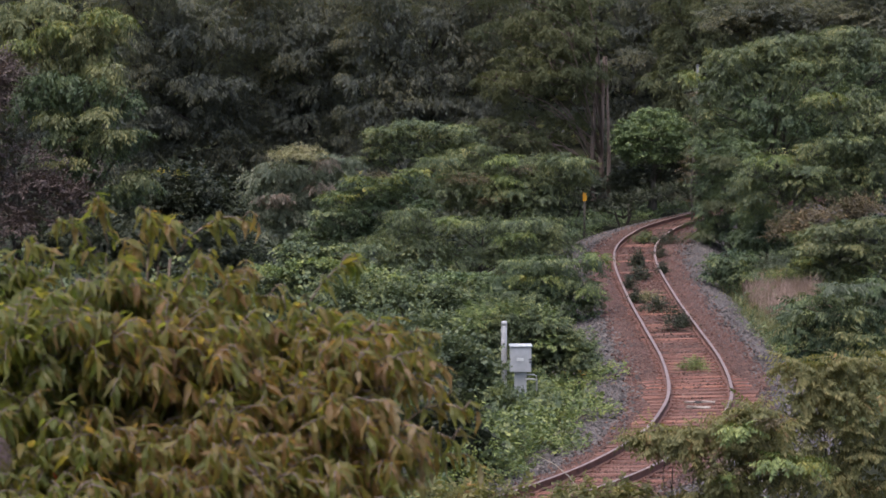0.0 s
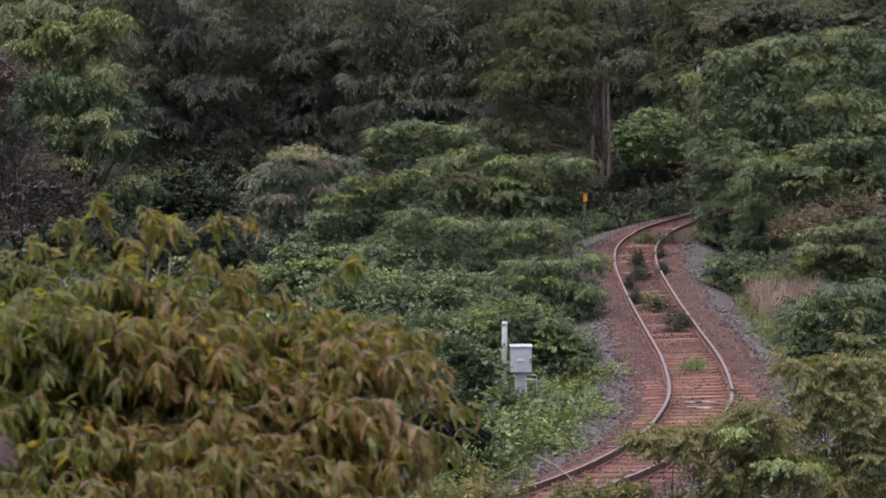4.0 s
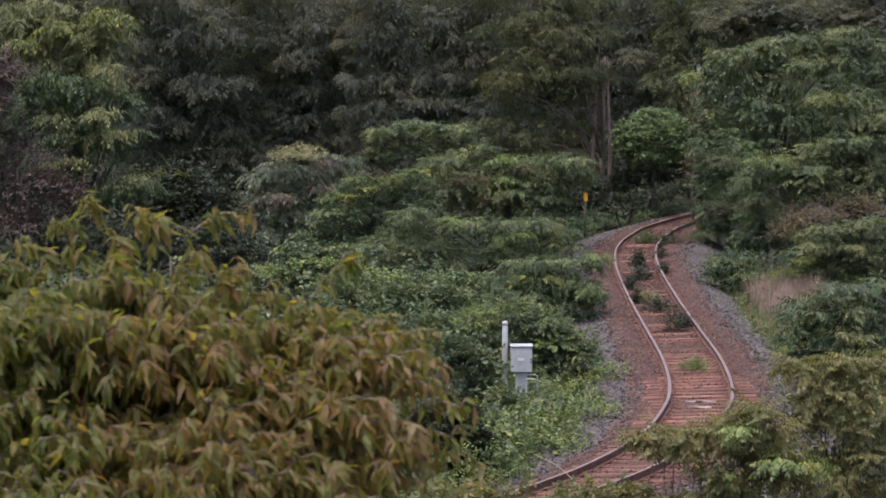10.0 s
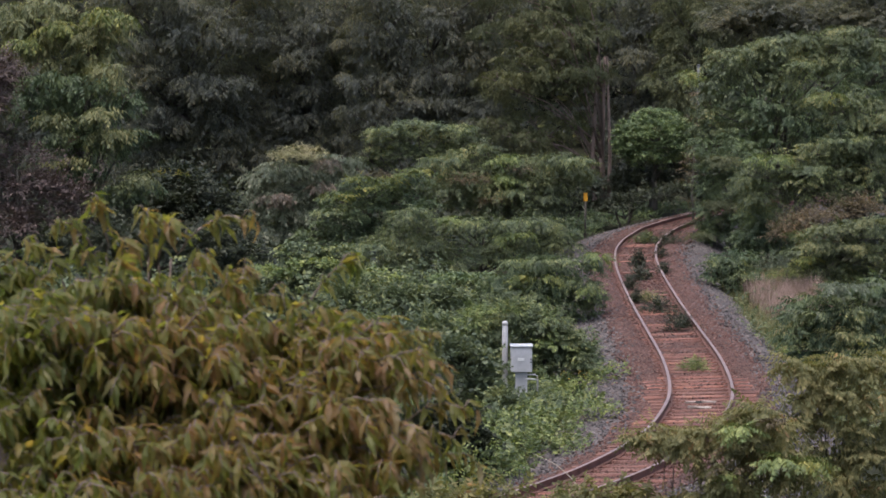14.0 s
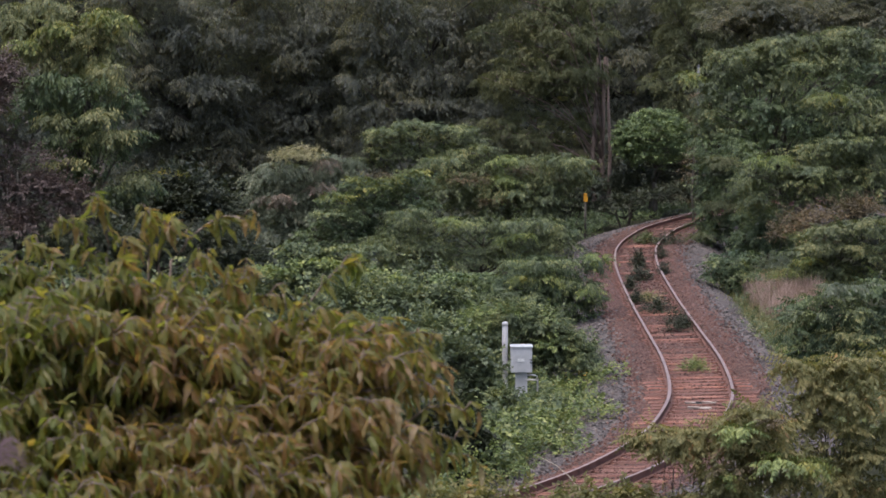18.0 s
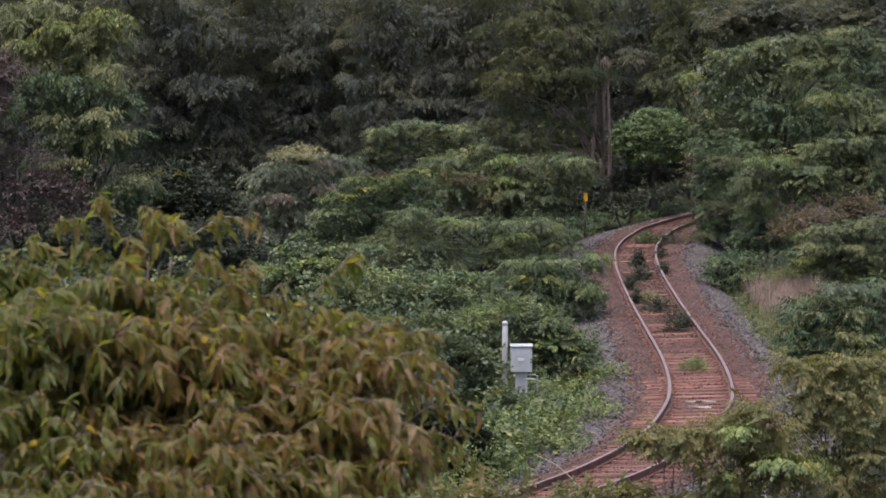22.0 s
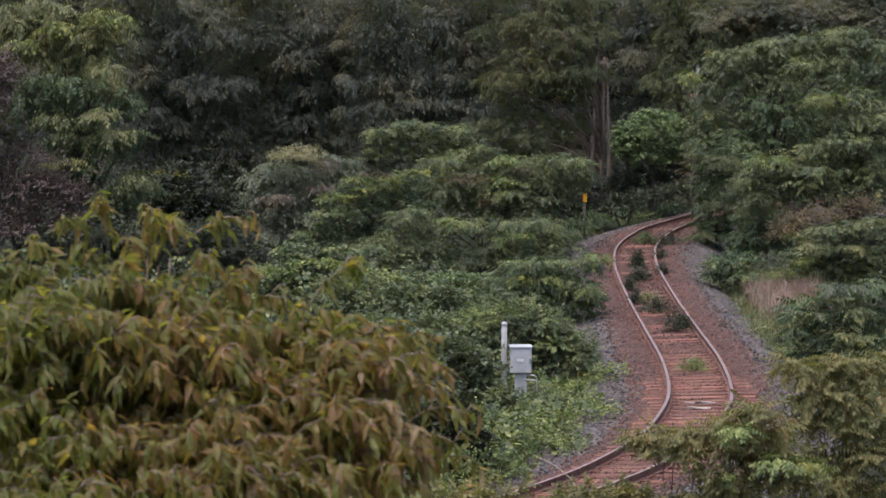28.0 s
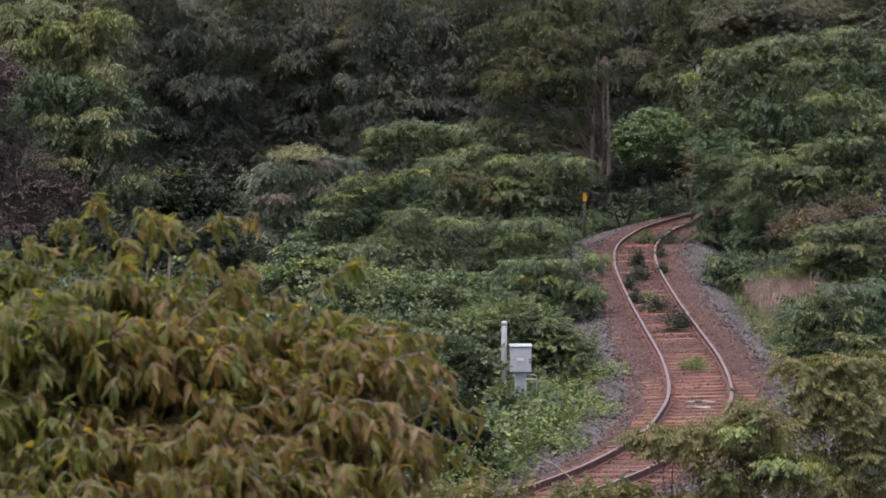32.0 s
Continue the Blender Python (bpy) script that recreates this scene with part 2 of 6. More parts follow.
def box(bm, c, s, bevel=0.0, m=None):
    r = bmesh.ops.create_cube(bm, size=1.0, matrix=Matrix.Translation(c) @ (m or Matrix()) @ Matrix.Diagonal((*s, 1)))
    if bevel:
        edges = list({e for v in r["verts"] for e in v.link_edges})
        bmesh.ops.bevel(bm, geom=edges, offset=bevel, segments=2, affect="EDGES", profile=0.5)


def mesh_of(name, verts, faces, material, parent=None, label=""):
    me = bpy.data.meshes.new(name)
    me.from_pydata(verts, [], faces)
    me.update()
    me.materials.append(material)
    ob = new(name, me)
    if parent:
        ob.parent = parent
    if label:
        ob["label"] = label
    return ob


# ---- leaf shapes: quads in a local space, +x away from the stem, z up ----
def blade(length, width, droop=0.25, steps=2, fold=0.15):
    """One leaf along +x: a folded, drooping blade of quads."""
    v, q = [], []
    for i in range(steps + 1):
        u = i / steps
        w = width * (0.16 + math.sin(math.pi * min(1, u * 0.86 + 0.14) ** 0.9) * 0.9) * 0.5 if u < 1 else width * 0.03
        x, z = length * u, -droop * length * u * u
        v += [(x, -w, z + fold * w), (x, 0, z), (x, w, z + fold * w)]
    for i in range(steps):
        a = 3 * i
        q += [(a, a + 3, a + 4, a + 1), (a + 1, a + 4, a + 5, a + 2)]
    return np.array(v), np.array(q)


def diamond(length, width, droop=0.2):
    """A small leaflet: one bent quad."""
    return (np.array([(0, 0, 0), (length * 0.45, -width / 2, -droop * length * 0.3), (length, 0, -droop * length), (length * 0.45, width / 2, -droop * length * 0.3)]),
            np.array([(0, 1, 2, 3)]))


def turned(v, yaw=0.0, pitch=0.0, roll=0.0, at=(0, 0, 0)):
    m = np.array(Euler((roll, pitch, yaw)).to_matrix())
    return v @ m.T + np.array(at)


def gather(pieces):
    vs, qs, n = [], [], 0
    for v, q in pieces:
        vs.append(v)
        qs.append(q + n)
        n += len(v)
    return np.concatenate(vs), np.concatenate(qs)


def frond(r, pairs=6, droop=0.5, leaflet=0.3, slim=0.28):
    """A pinnate leaf of unit length: pairs of leaflets on a drooping stalk."""
    out = []
    for i in range(pairs):
        u = (i + 0.8) / pairs
        x, z = u * (1 - 0.15 * droop), -droop * u * u * 0.6
        size = leaflet * (1.05 - 0.5 * abs(u - 0.45)) * r.uniform(0.85, 1.15)
        for s in (-1, 1):
            v, q = diamond(size, size * slim, 0.35)
            out.append((turned(v, s * (1.25 - 0.5 * u) + r.uniform(-0.15, 0.15), 0.35 + 0.5 * u * droop + r.uniform(-0.2, 0.3), s * 0.25, (x, 0, z)), q))
    v, q = diamond(leaflet * 0.9, leaflet * slim, 0.3)
    out.append((turned(v, 0, 0.7 * droop, 0, (1 - 0.15 * droop, 0, -droop * 0.6)), q))
    return gather(out)


def sprig(r, leaves=7, leaf=0.32, wide=0.5, spread=1.0):
    """A twig end with alternate broad leaves, unit length."""
    out = []
    for i in range(leaves):
        u = (i + 0.5) / leaves
        size = leaf * r.uniform(0.7, 1.15)
        v, q = diamond(size, size * wide, 0.3)
        out.append((turned(v, (-1) ** i * r.uniform(0.3, 1.3) * spread, r.uniform(-0.2, 0.7), r.uniform(-0.6, 0.6), (u * 0.8, r.uniform(-0.05, 0.05), -0.15 * u * u + r.uniform(-0.06, 0.06))), q))
    return gather(out)


def tuft(r, blades=9, wide=0.035, lean=0.35):
    """A tuft of grass, unit height, growing along +z."""
    out = []
    for i in range(blades):
        h, a, l = r.uniform(0.5, 1.0), r.uniform(0, 2 * math.pi), r.uniform(0.05, lean)
        w = wide * r.uniform(0.6, 1.3)
        bx, by = r.uniform(-0.12, 0.12), r.uniform(-0.12, 0.12)
        c, s = math.cos(a), math.sin(a)
        out.append((np.array([(bx - s * w, by + c * w, 0), (bx + s * w, by - c * w, 0),
                              (bx + c * l * 0.5 * h + s * w * 0.6, by + s * l * 0.5 * h - c * w * 0.6, 0.6 * h),
                              (bx + c * l * 0.5 * h - s * w * 0.6, by + s * l * 0.5 * h + c * w * 0.6, 0.6 * h),
                              (bx + c * l * 1.3 * h, by + s * l * 1.3 * h, h)]), np.array([(0, 1, 2, 3), (3, 2, 4, 4)])))
    return gather(out)


KINDS = {
    "frond": [frond(rng, 5, 0.6, 0.34, 0.3) for _ in range(5)],
    "long_frond": [frond(rng, 5, 0.9, 0.4, 0.27) for _ in range(5)],
    "droop": [frond(rng, 4, 0.9, 0.42, 0.3) for _ in range(5)],
    "sumac": [frond(rng, 5, 0.5, 0.34, 0.38) for _ in range(6)],
    "sprig": [sprig(rng) for _ in range(5)],
    "fine": [sprig(rng, 8, 0.22, 0.45) for _ in range(5)],
    "broad": [sprig(rng, 5, 0.42, 0.75, 1.3) for _ in range(5)],
}


def scatter(name, kind, pos, out, size, material, parent, spin=0.5, lift=0.0):
    """Leaf pieces at pos, growing along out, joined into one mesh."""
    r = rng
    m = len(pos)
    out = out + r.normal(0, spin * 0.5, (m, 3))
    out[:, 2] += lift
    x = out / np.maximum(np.linalg.norm(out, axis=1), 1e-6)[:, None]
    up = np.tile((0.0, 0.0, 1.0), (m, 1)) + r.normal(0, 0.35, (m, 3))
    y = np.cross(up, x)
    y /= np.maximum(np.linalg.norm(y, axis=1), 1e-6)[:, None]
    z = np.cross(x, y)
    which = r.integers(0, len(KINDS[kind]), m)
    s = size * r.uniform(0.7, 1.25, m)
    vs, qs, n = [], [], 0
    for k, (v, q) in enumerate(KINDS[kind]):
        i = np.nonzero(which == k)[0]
        if not len(i):
            continue
        p = (v[None, :, 0, None] * x[i][:, None] + v[None, :, 1, None] * y[i][:, None] + v[None, :, 2, None] * z[i][:, None]) * s[i][:, None, None] + pos[i][:, None]
        vs.append(p.reshape(-1, 3))
        qs.append((q[None] + (n + len(v) * np.arange(len(i)))[:, None, None]).reshape(-1, 4))
        n += len(v) * len(i)
    ob = mesh_of(name, np.concatenate(vs), np.concatenate(qs), material, parent)
    return ob


def directions(m, low=-0.4):
    d = rng.normal(size=(m * 3 + 24, 3))
    d /= np.linalg.norm(d, axis=1)[:, None]
    d = d[d[:, 2] > low]
    return d[:m]


def tiers(lobe, n):
    """A lobe broken into n flatter, uneven tiers."""
    x, y, z, rx, ry, rz = lobe
    d = directions(n, -0.55)
    out = [(x, y, z - 0.15 * rz, rx * 0.72, ry * 0.72, rz * 0.72)]
    for i in range(len(d)):
        k = rng.uniform(0.5, 0.72)
        out.append((x + d[i][0] * rx * k, y + d[i][1] * ry * k, z + d[i][2] * rz * k * 1.05, rx * rng.uniform(0.3, 0.5), ry * rng.uniform(0.3, 0.5), rz * rng.uniform(0.22, 0.42)))
    return out


def lobe_points(lobe, clump, per, low=-0.35, gap=0.0, breaks=6):
    """Leaf pieces over a lobe of a crown and over the tiers that it is broken into."""
    if not breaks:
        return shell_points(lobe, clump, per, low, gap)
    x, y, z, rx, ry, rz = lobe
    n = 9 if breaks > 3 else 3
    d = directions(n * 2, 0.15)
    d = d[d[:, 1] < 0.5][:n]
    k = 5
    foot = np.array((x, y, z)) + d * np.array((rx, ry, rz)) * 0.85
    way = d * np.array((1.0, 1.0, 0.7)) + np.array((0, 0, 0.45))
    reach = rng.uniform(0.5, 1.3, len(d))[:, None] * min(0.8, 0.35 * (rx + rz))
    steps = np.repeat(np.linspace(0.1, 1.0, k)[None], len(d), 0)
    sp = (foot[:, None] + way[:, None] * (steps[..., None] * reach[:, None])).reshape(-1, 3)
    sp[:, 2] -= (0.12 * steps ** 2).ravel()
    so = np.repeat(way, k, 0) * 0.5 + rng.normal(0, 0.6, (len(sp), 3))
    got = [(sp, so)] + [shell_points(l, clump * (1.0 if i == 0 else 0.8), per, low, gap + (0.55 if i == 0 else 0.0)) for i, l in enumerate(tiers(lobe, breaks))]
    return np.concatenate([p for p, _ in got]), np.concatenate([o for _, o in got])


def shell_points(lobe, clump, per, low=-0.35, gap=0.0):
    """Places and growing ways of leaf pieces on one lobe of a crown: small domed clumps set over an ellipsoid."""
    x, y, z, rx, ry, rz = lobe
    area = 4 * math.pi * ((rx * ry) ** 1.6 / 3 + (rx * rz) ** 1.6 / 3 + (ry * rz) ** 1.6 / 3) ** (1 / 1.6)
    n = max(5, int(area * (1 - gap) / (clump * clump * 2.3)))
    d = directions(n, low)
    d = d[(d[:, 1] < 0.3) | (rng.uniform(size=len(d)) < 0.25)]     # thin on the side away from the line
    n = len(d)
    c = d * np.array((rx, ry, rz)) * rng.uniform(0.66, 1.1, n)[:, None] + np.array((x, y, z))
    cs = clump * rng.uniform(0.5, 1.45, n)
    k = rng.integers(int(per * 0.6), int(per * 1.4) + 1, n)
    idx = np.repeat(np.arange(n), k)
    e = directions(len(idx) * 2, -0.05)[: len(idx)]
    o = e * np.array((1.0, 1.0, 0.75)) + 0.5 * d[idx]
    p = c[idx] + e * np.array((1.0, 1.0, 0.45)) * (cs[idx] * rng.uniform(0.35, 0.95, len(idx)))[:, None]
    return p, o


# ---- the line of the track: centre (x, y, height of the rail tops) from far to near ----
LINE = [(40.0, 132.0, -0.8), (26.0, 126.5, -0.7), (19.0, 121.5, -0.6), (14.9, 116.8, -0.52), (11.88, 111.6, -0.43), (9.37, 105.6, -0.33), (8.40, 101.9, -0.25), (7.69, 98.4, -0.19),
        (7.20, 94.5, -0.13), (6.85, 88.65, -0.02), (6.64, 79.4, 0.16), (6.57, 72.2, 0.32), (6.50, 65.7, 0.47), (6.20, 60.3, 0.60), (5.67, 56.8, 0.69), (4.91, 53.6, 0.77),
        (3.69, 50.4, 0.84), (2.60, 48.3, 0.88), (1.0, 45.8, 0.92), (-1.2, 43.2, 0.95), (-5.5, 40.0, 0.98), (-14.0, 36.0, 1.0)]


def smooth_line(pts, step):
    p = [Vector(a) for a in pts]
    out = []
    for i in range(len(p) - 1):
        a, b, c, d = p[max(i - 1, 0)], p[i], p[i + 1], p[min(i + 2, len(p) - 1)]
        for k in range(40):
            t = k / 40
            out.append(0.5 * (2 * b + (c - a) * t + (2 * a - 5 * b + 4 * c - d) * t * t + (3 * b - a - 3 * c + d) * t ** 3))
    out.append(p[-1])
    even, run = [out[0]], 0.0
    for a, b in zip(out, out[1:]):
        run += (b - a).length
        if run >= step:
            even.append(b)
            run -= step
    # soften the joints of the curve
    for _ in range(6):
        even = [even[0]] + [(a + 2 * b + c) / 4 for a, b, c in zip(even, even[1:], even[2:])] + [even[-1]]
    return even


AXIS = smooth_line(LINE, 0.27)
AX = np.array([tuple(p) for p in AXIS])


def off_track(x, y):
    """Signed distance to the track's axis (left negative as one looks up the line) and the rail height there."""
    d = (AX[None, :, 0] - np.asarray(x)[:, None]) ** 2 + (AX[None, :, 1] - np.asarray(y)[:, None]) ** 2
    k = d.argmin(1)
    return np.sqrt(d.min(1)), AX[k, 2]


def ground_z(x, y):
    x, y = np.atleast_1d(np.asarray(x, float)), np.atleast_1d(np.asarray(y, float))
    d, zt = off_track(x, y)
    right = x > np.interp(y, AX[::-1, 1], AX[::-1, 0])
    z = zt - 0.66 - 0.1 * np.clip((d - 2.4) / 2, 0, 1)
    z += np.where(right, np.clip((d - 5.0) * 0.3, 0, 5.0), np.clip((d - 9.0) * 0.05, 0, 1.2)) * np.clip((y - 45) / 12, 0, 1)
    z += np.clip((y - 146) * 0.4, 0, 40)      # added hill behind the wood, hides the pale far ground
    bank = 9.4 - 0.29 * np.maximum(y, -6.0)
    z = np.where(y < 45, np.maximum(z, bank), z)
    z += 0.12 * np.sin(x * 0.9 + 1.3 * np.sin(y * 0.31)) * np.sin(y * 0.7 + x * 0.23) * np.clip((d - 3) / 3, 0, 1)
    return z


def gz(x, y):
    return float(ground_z(x, y)[0])


# ---- ground ----
gx = np.concatenate([-np.geomspace(900, 32, 16), np.linspace(-30, 36, 111), np.geomspace(39, 900, 16)])
gy = np.concatenate([-np.geomspace(600, 12, 10), np.linspace(-10, 140, 201), np.geomspace(143, 1800, 18)])
GX, GY = np.meshgrid(gx, gy)
GZ = np.concatenate([ground_z(a, b) for a, b in zip(GX, GY)])
nx, ny = len(gx), len(gy)
ii = (np.arange(ny - 1)[:, None] * nx + np.arange(nx - 1)[None]).ravel()
ground = mesh_of("ground", np.c_[GX.ravel(), GY.ravel(), GZ], np.c_[ii, ii + 1, ii + nx + 1, ii + nx], M_SOIL)
for p in ground.data.polygons:
    p.use_smooth = True
tagged(ground, "dark leaf-littered earth of a wooded railway cutting", "ground", kind="structure")


# ---- the track ----
def frames_along():
    out = []
    for i, p in enumerate(AXIS):
        t = (AXIS[min(i + 1, len(AXIS) - 1)] - AXIS[max(i - 1, 0)]).normalized()
        s = Vector((-t.y, t.x, 0)).normalized()     # towards the right as seen from the high bank
        # the outer rail is raised a little in the bends
        k = np.interp(p.y, [44, 52, 60, 75, 90, 105], [0.15, 0.12, 0.06, 0.032, 0.045, 0.07])
        s = (s + Vector((0, 0, k / 1.5))).normalized()
        out.append((p, t, s, s.cross(t).normalized() * (1 if s.cross(t).z > 0 else -1)))
    return out


WAY = frames_along()
track = thing("railway_track", 0, 0, 0, "rusty single railway track on weathered reddish ties winding through woods", "railway track", kind="structure")
RAIL = [(-0.038, 0.0), (-0.038, -0.038), (-0.010, -0.052), (-0.009, -0.145), (-0.075, -0.16), (-0.075, -0.172),
        (0.075, -0.172), (0.075, -0.16), (0.009, -0.145), (0.010, -0.052), (0.038, -0.038), (0.038, 0.0)]


def rail(side, parent):
    v, f = [], []
    n = len(RAIL)
    for p, t, s, u in WAY:
        c = p + side * 0.75 * s
        v += [tuple(c + a * s + 0.95 * b * u) for a, b in RAIL]
    for i in range(len(WAY) - 1):
        for k in range(n):
            f.append((i * n + k, i * n + (k + 1) % n, (i + 1) * n + (k + 1) % n, (i + 1) * n + k))
    ob = mesh_of("rail", v, f, M_RUST, parent, "worn steel running rail with rust-brown sides")
    ob.data.materials.append(M_STEEL)
    for i, p in enumerate(ob.data.polygons):
        p.material_index = 1 if i % n == n - 1 else 0
    return ob


rail(-1, track)
rail(1, track)


def heap(y, a):
    """How much higher the ballast lies over the tie ends, up the line."""
    return 0.085 * np.clip((np.asarray(y) - 61.0) / 5.0, 0, 1) * np.clip((np.abs(a) - 0.85) / 0.25, 0, 1) * np.clip((2.3 - np.abs(a)) / 0.5, 0, 1)


def strip(name, outline, material, label):
    """A bed swept along the track from (offset, height) pairs."""
    v, f = [], []
    n = len(outline)
    for i, (p, t, s, u) in enumerate(WAY[::2]):
        for j, (a, b) in enumerate(outline):
            w = noise.noise(Vector((p.x * 0.7 + a * 3, p.y * 0.7, j * 1.7)))
            q = p + (a + (0.18 * w if abs(a) > 1.4 else 0)) * s + (b + 0.012 + 0.03 * w + float(heap(p.y, a))) * u
            v.append(tuple(q))
    for i in range(len(WAY[::2]) - 1):
        for k in range(n - 1):
            f.append((i * n + k, i * n + k + 1, (i + 1) * n + k + 1, (i + 1) * n + k))
    return tagged(mesh_of(name, v, f, material), label, "ballast", kind="structure")


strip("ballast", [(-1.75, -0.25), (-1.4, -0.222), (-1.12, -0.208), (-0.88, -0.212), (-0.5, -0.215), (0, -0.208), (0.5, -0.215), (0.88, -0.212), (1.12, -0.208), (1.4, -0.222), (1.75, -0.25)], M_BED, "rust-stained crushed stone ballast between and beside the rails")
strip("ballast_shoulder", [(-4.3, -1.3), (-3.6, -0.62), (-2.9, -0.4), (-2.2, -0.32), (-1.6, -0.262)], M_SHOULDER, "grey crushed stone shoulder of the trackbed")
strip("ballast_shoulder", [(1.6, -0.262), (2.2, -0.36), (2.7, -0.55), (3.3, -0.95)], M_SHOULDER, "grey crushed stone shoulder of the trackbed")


def stones(name, count, offsets, spread, material, label, smin=0.025, smax=0.05):
    v0 = np.array([(1, 0, 0), (-1, 0, 0), (0, 1, 0), (0, -1, 0), (0, 0, 0.8), (0, 0, -0.8)], float)
    f0 = np.array([(0, 2, 4), (2, 1, 4), (1, 3, 4), (3, 0, 4), (2, 0, 5), (1, 2, 5), (3, 1, 5), (0, 3, 5)])
    lo, hi = [i for i, w in enumerate(WAY) if w[0].y < 118][0], [i for i, w in enumerate(WAY) if w[0].x < -2][0]
    i = rng.integers(lo, hi, count)
    a = rng.choice(offsets, count) + rng.normal(0, spread, count)
    P = np.array([tuple(w[0]) for w in WAY])[i]
    S = np.array([tuple(w[2]) for w in WAY])[i]
    T = np.array([tuple(w[1]) for w in WAY])[i]
    h = np.interp(a, [-4.3, -3.6, -2.9, -2.2, -1.6, 0, 1.6, 2.2, 2.7, 3.3], [-1.28, -0.6, -0.378, -0.298, -0.218, -0.188, -0.218, -0.338, -0.528, -0.928])
    c = P + a[:, None] * S + rng.uniform(-0.14, 0.14, count)[:, None] * T
    c[:, 2] += h + heap(P[:, 1], a)
    size = rng.uniform(smin, smax, count)
    # a random turn of each stone
    ang = rng.uniform(0, 2 * math.pi, count)
    ca, sa = np.cos(ang), np.sin(ang)
    jit = v0[None] * rng.uniform(0.6, 1.3, (count, 6, 1)) + rng.normal(0, 0.18, (count, 6, 3))
    x = jit[..., 0] * ca[:, None] - jit[..., 1] * sa[:, None]
    y = jit[..., 0] * sa[:, None] + jit[..., 1] * ca[:, None]
    v = np.stack([x, y, jit[..., 2]], -1) * size[:, None, None] + c[:, None]
    f = (f0[None] + (6 * np.arange(count))[:, None, None]).reshape(-1, 3)
    return tagged(mesh_of(name, v.reshape(-1, 3), f, material), label, "ballast", kind="stuff")


stones("ballast_stones", 13000, [-1.5, -1.1, -0.35, 0, 0.35, 1.1, 1.5], 0.3, M_STONE_RED, "loose rust-stained ballast stones along the rails")
stones("ballast_stones", 12000, [-3.1, -2.7, -2.3, -1.85, 1.85, 2.3, 2.75], 0.3, M_STONE_GREY, "loose grey ballast stones on the trackbed shoulders", 0.03, 0.06)


# ---- trackside things ----
def signal_cabinet(x, y, rz):
    z = 0.12
    g = thing("equipment_cabinet", x, y, z, "pale grey metal trackside equipment cabinet on a pedestal", "cabinet")
    g.rotation_euler = (0, 0, radians(rz))
    bm = bmesh.new()
    box(bm, (0, 0, 0.13), (0.29, 0.24, 1.0), 0.01)
    part("pedestal", bm, M_PAINT, g)
    bm = bmesh.new()
    box(bm, (0, 0, 0.945), (0.52, 0.36, 0.63), 0.012)
    body = part("body", bm, M_PAINT, g)
    bm = bmesh.new()
    box(bm, (0, -0.186, 0.94), (0.49, 0.014, 0.6), 0.005)
    door = part("door", bm, M_PAINT, g)
    bm = bmesh.new()
    box(bm, (-0.02, -0.197, 0.95), (0.17, 0.008, 0.075), 0.003)
    part("name_plate", bm, M_PLATE, door, "small white plate")
    for dz in (0.03, -0.045):
        bm = bmesh.new()
        box(bm, (0.225, -0.205, 0.93 + dz), (0.05, 0.03, 0.022), 0.006)
        part("latch", bm, M_BLACK, door, "dark metal latch")
    bm = bmesh.new()
    box(bm, (0, -0.01, 1.275), (0.56, 0.42, 0.03), 0.01)
    part("lid", bm, M_PAINT_LID, g, "pale overhanging lid")
    for dz, o in ((0.56, 0.0), (0.45, 0.03)):
        bm = bmesh.new()
        tube(bm, [(0.1, -0.1 - o, dz), (0.34, -0.1 - o, dz), (0.385, -0.1 - o, dz - 0.03), (0.395, -0.1 - o, dz - 0.09), (0.395, -0.1 - o, -0.15)], [0.02] * 5, 8)
        part("conduit", bm, M_PIPE, g, "bent galvanised conduit")
    return g


def post(x, y, top, radius, label):
    z = gz(x, y)
    g = thing("steel_post", x, y, z, label, "post")
    bm = bmesh.new()
    tube(bm, [(0, 0, -0.3), (0, 0, top - z - 0.02), (0, 0, top - z)], [radius, radius, radius * 0.8], 14)
    part("shaft", bm, M_PIPE, g)
    bm = bmesh.new()
    tube(bm, [(0, 0, top - z - 0.07), (0, 0, top - z + 0.01), (0, 0, top - z + 0.035)], [radius * 1.06, radius * 1.06, radius * 0.5], 14)
    part("cap", bm, M_PIPE, g)
    bm = bmesh.new()
    tube(bm, [(0, 0, 0.62), (0, 0, 0.66)], [radius * 1.08, radius * 1.08], 14)
    part("band", bm, M_PIPE, g)
    return g


signal_cabinet(1.93, 62.0, 2)
post(1.53, 62.1, 1.95, 0.07, "round galvanised steel post beside the grey cabinet")


def trackside_marker(x, y, top):
    z = gz(x, y)
    g = thing("trackside_marker", x, y, z, "small yellow trackside marker on a grey post", "marker")
    bm = bmesh.new()
    tube(bm, [(0, 0, -0.3), (0, 0, top - z - 0.1)], [0.05, 0.045], 8)
    part("pole", bm, M_BARK, g)
    bm = bmesh.new()
    box(bm, (0, -0.06, top - z - 0.25), (0.17, 0.02, 0.36), 0.03)
    part("plate", bm, M_YELLOW, g)
    return g


mk = (5.961, 106.00, 1.045)
trackside_marker(mk[0], mk[1], mk[2])


def utility_pole(x, y, top):
    z = gz(x, y)
    g = thing("utility_pole", x, y, z, "pale concrete utility pole half hidden among trees", "pole")
    bm = bmesh.new()
    tube(bm, [(0, 0, -0.5), (0, 0, (top - z) * 0.5), (0, 0, top - z)], [0.1, 0.085, 0.07], 10)
    part("shaft", bm, M_CONCRETE, g)
    bm = bmesh.new()
    tube(bm, [(0, 0, top - z - 0.03), (0, 0, top - z + 0.05)], [0.085, 0.06], 10)
    part("cap", bm, M_CONCRETE, g)
    return g


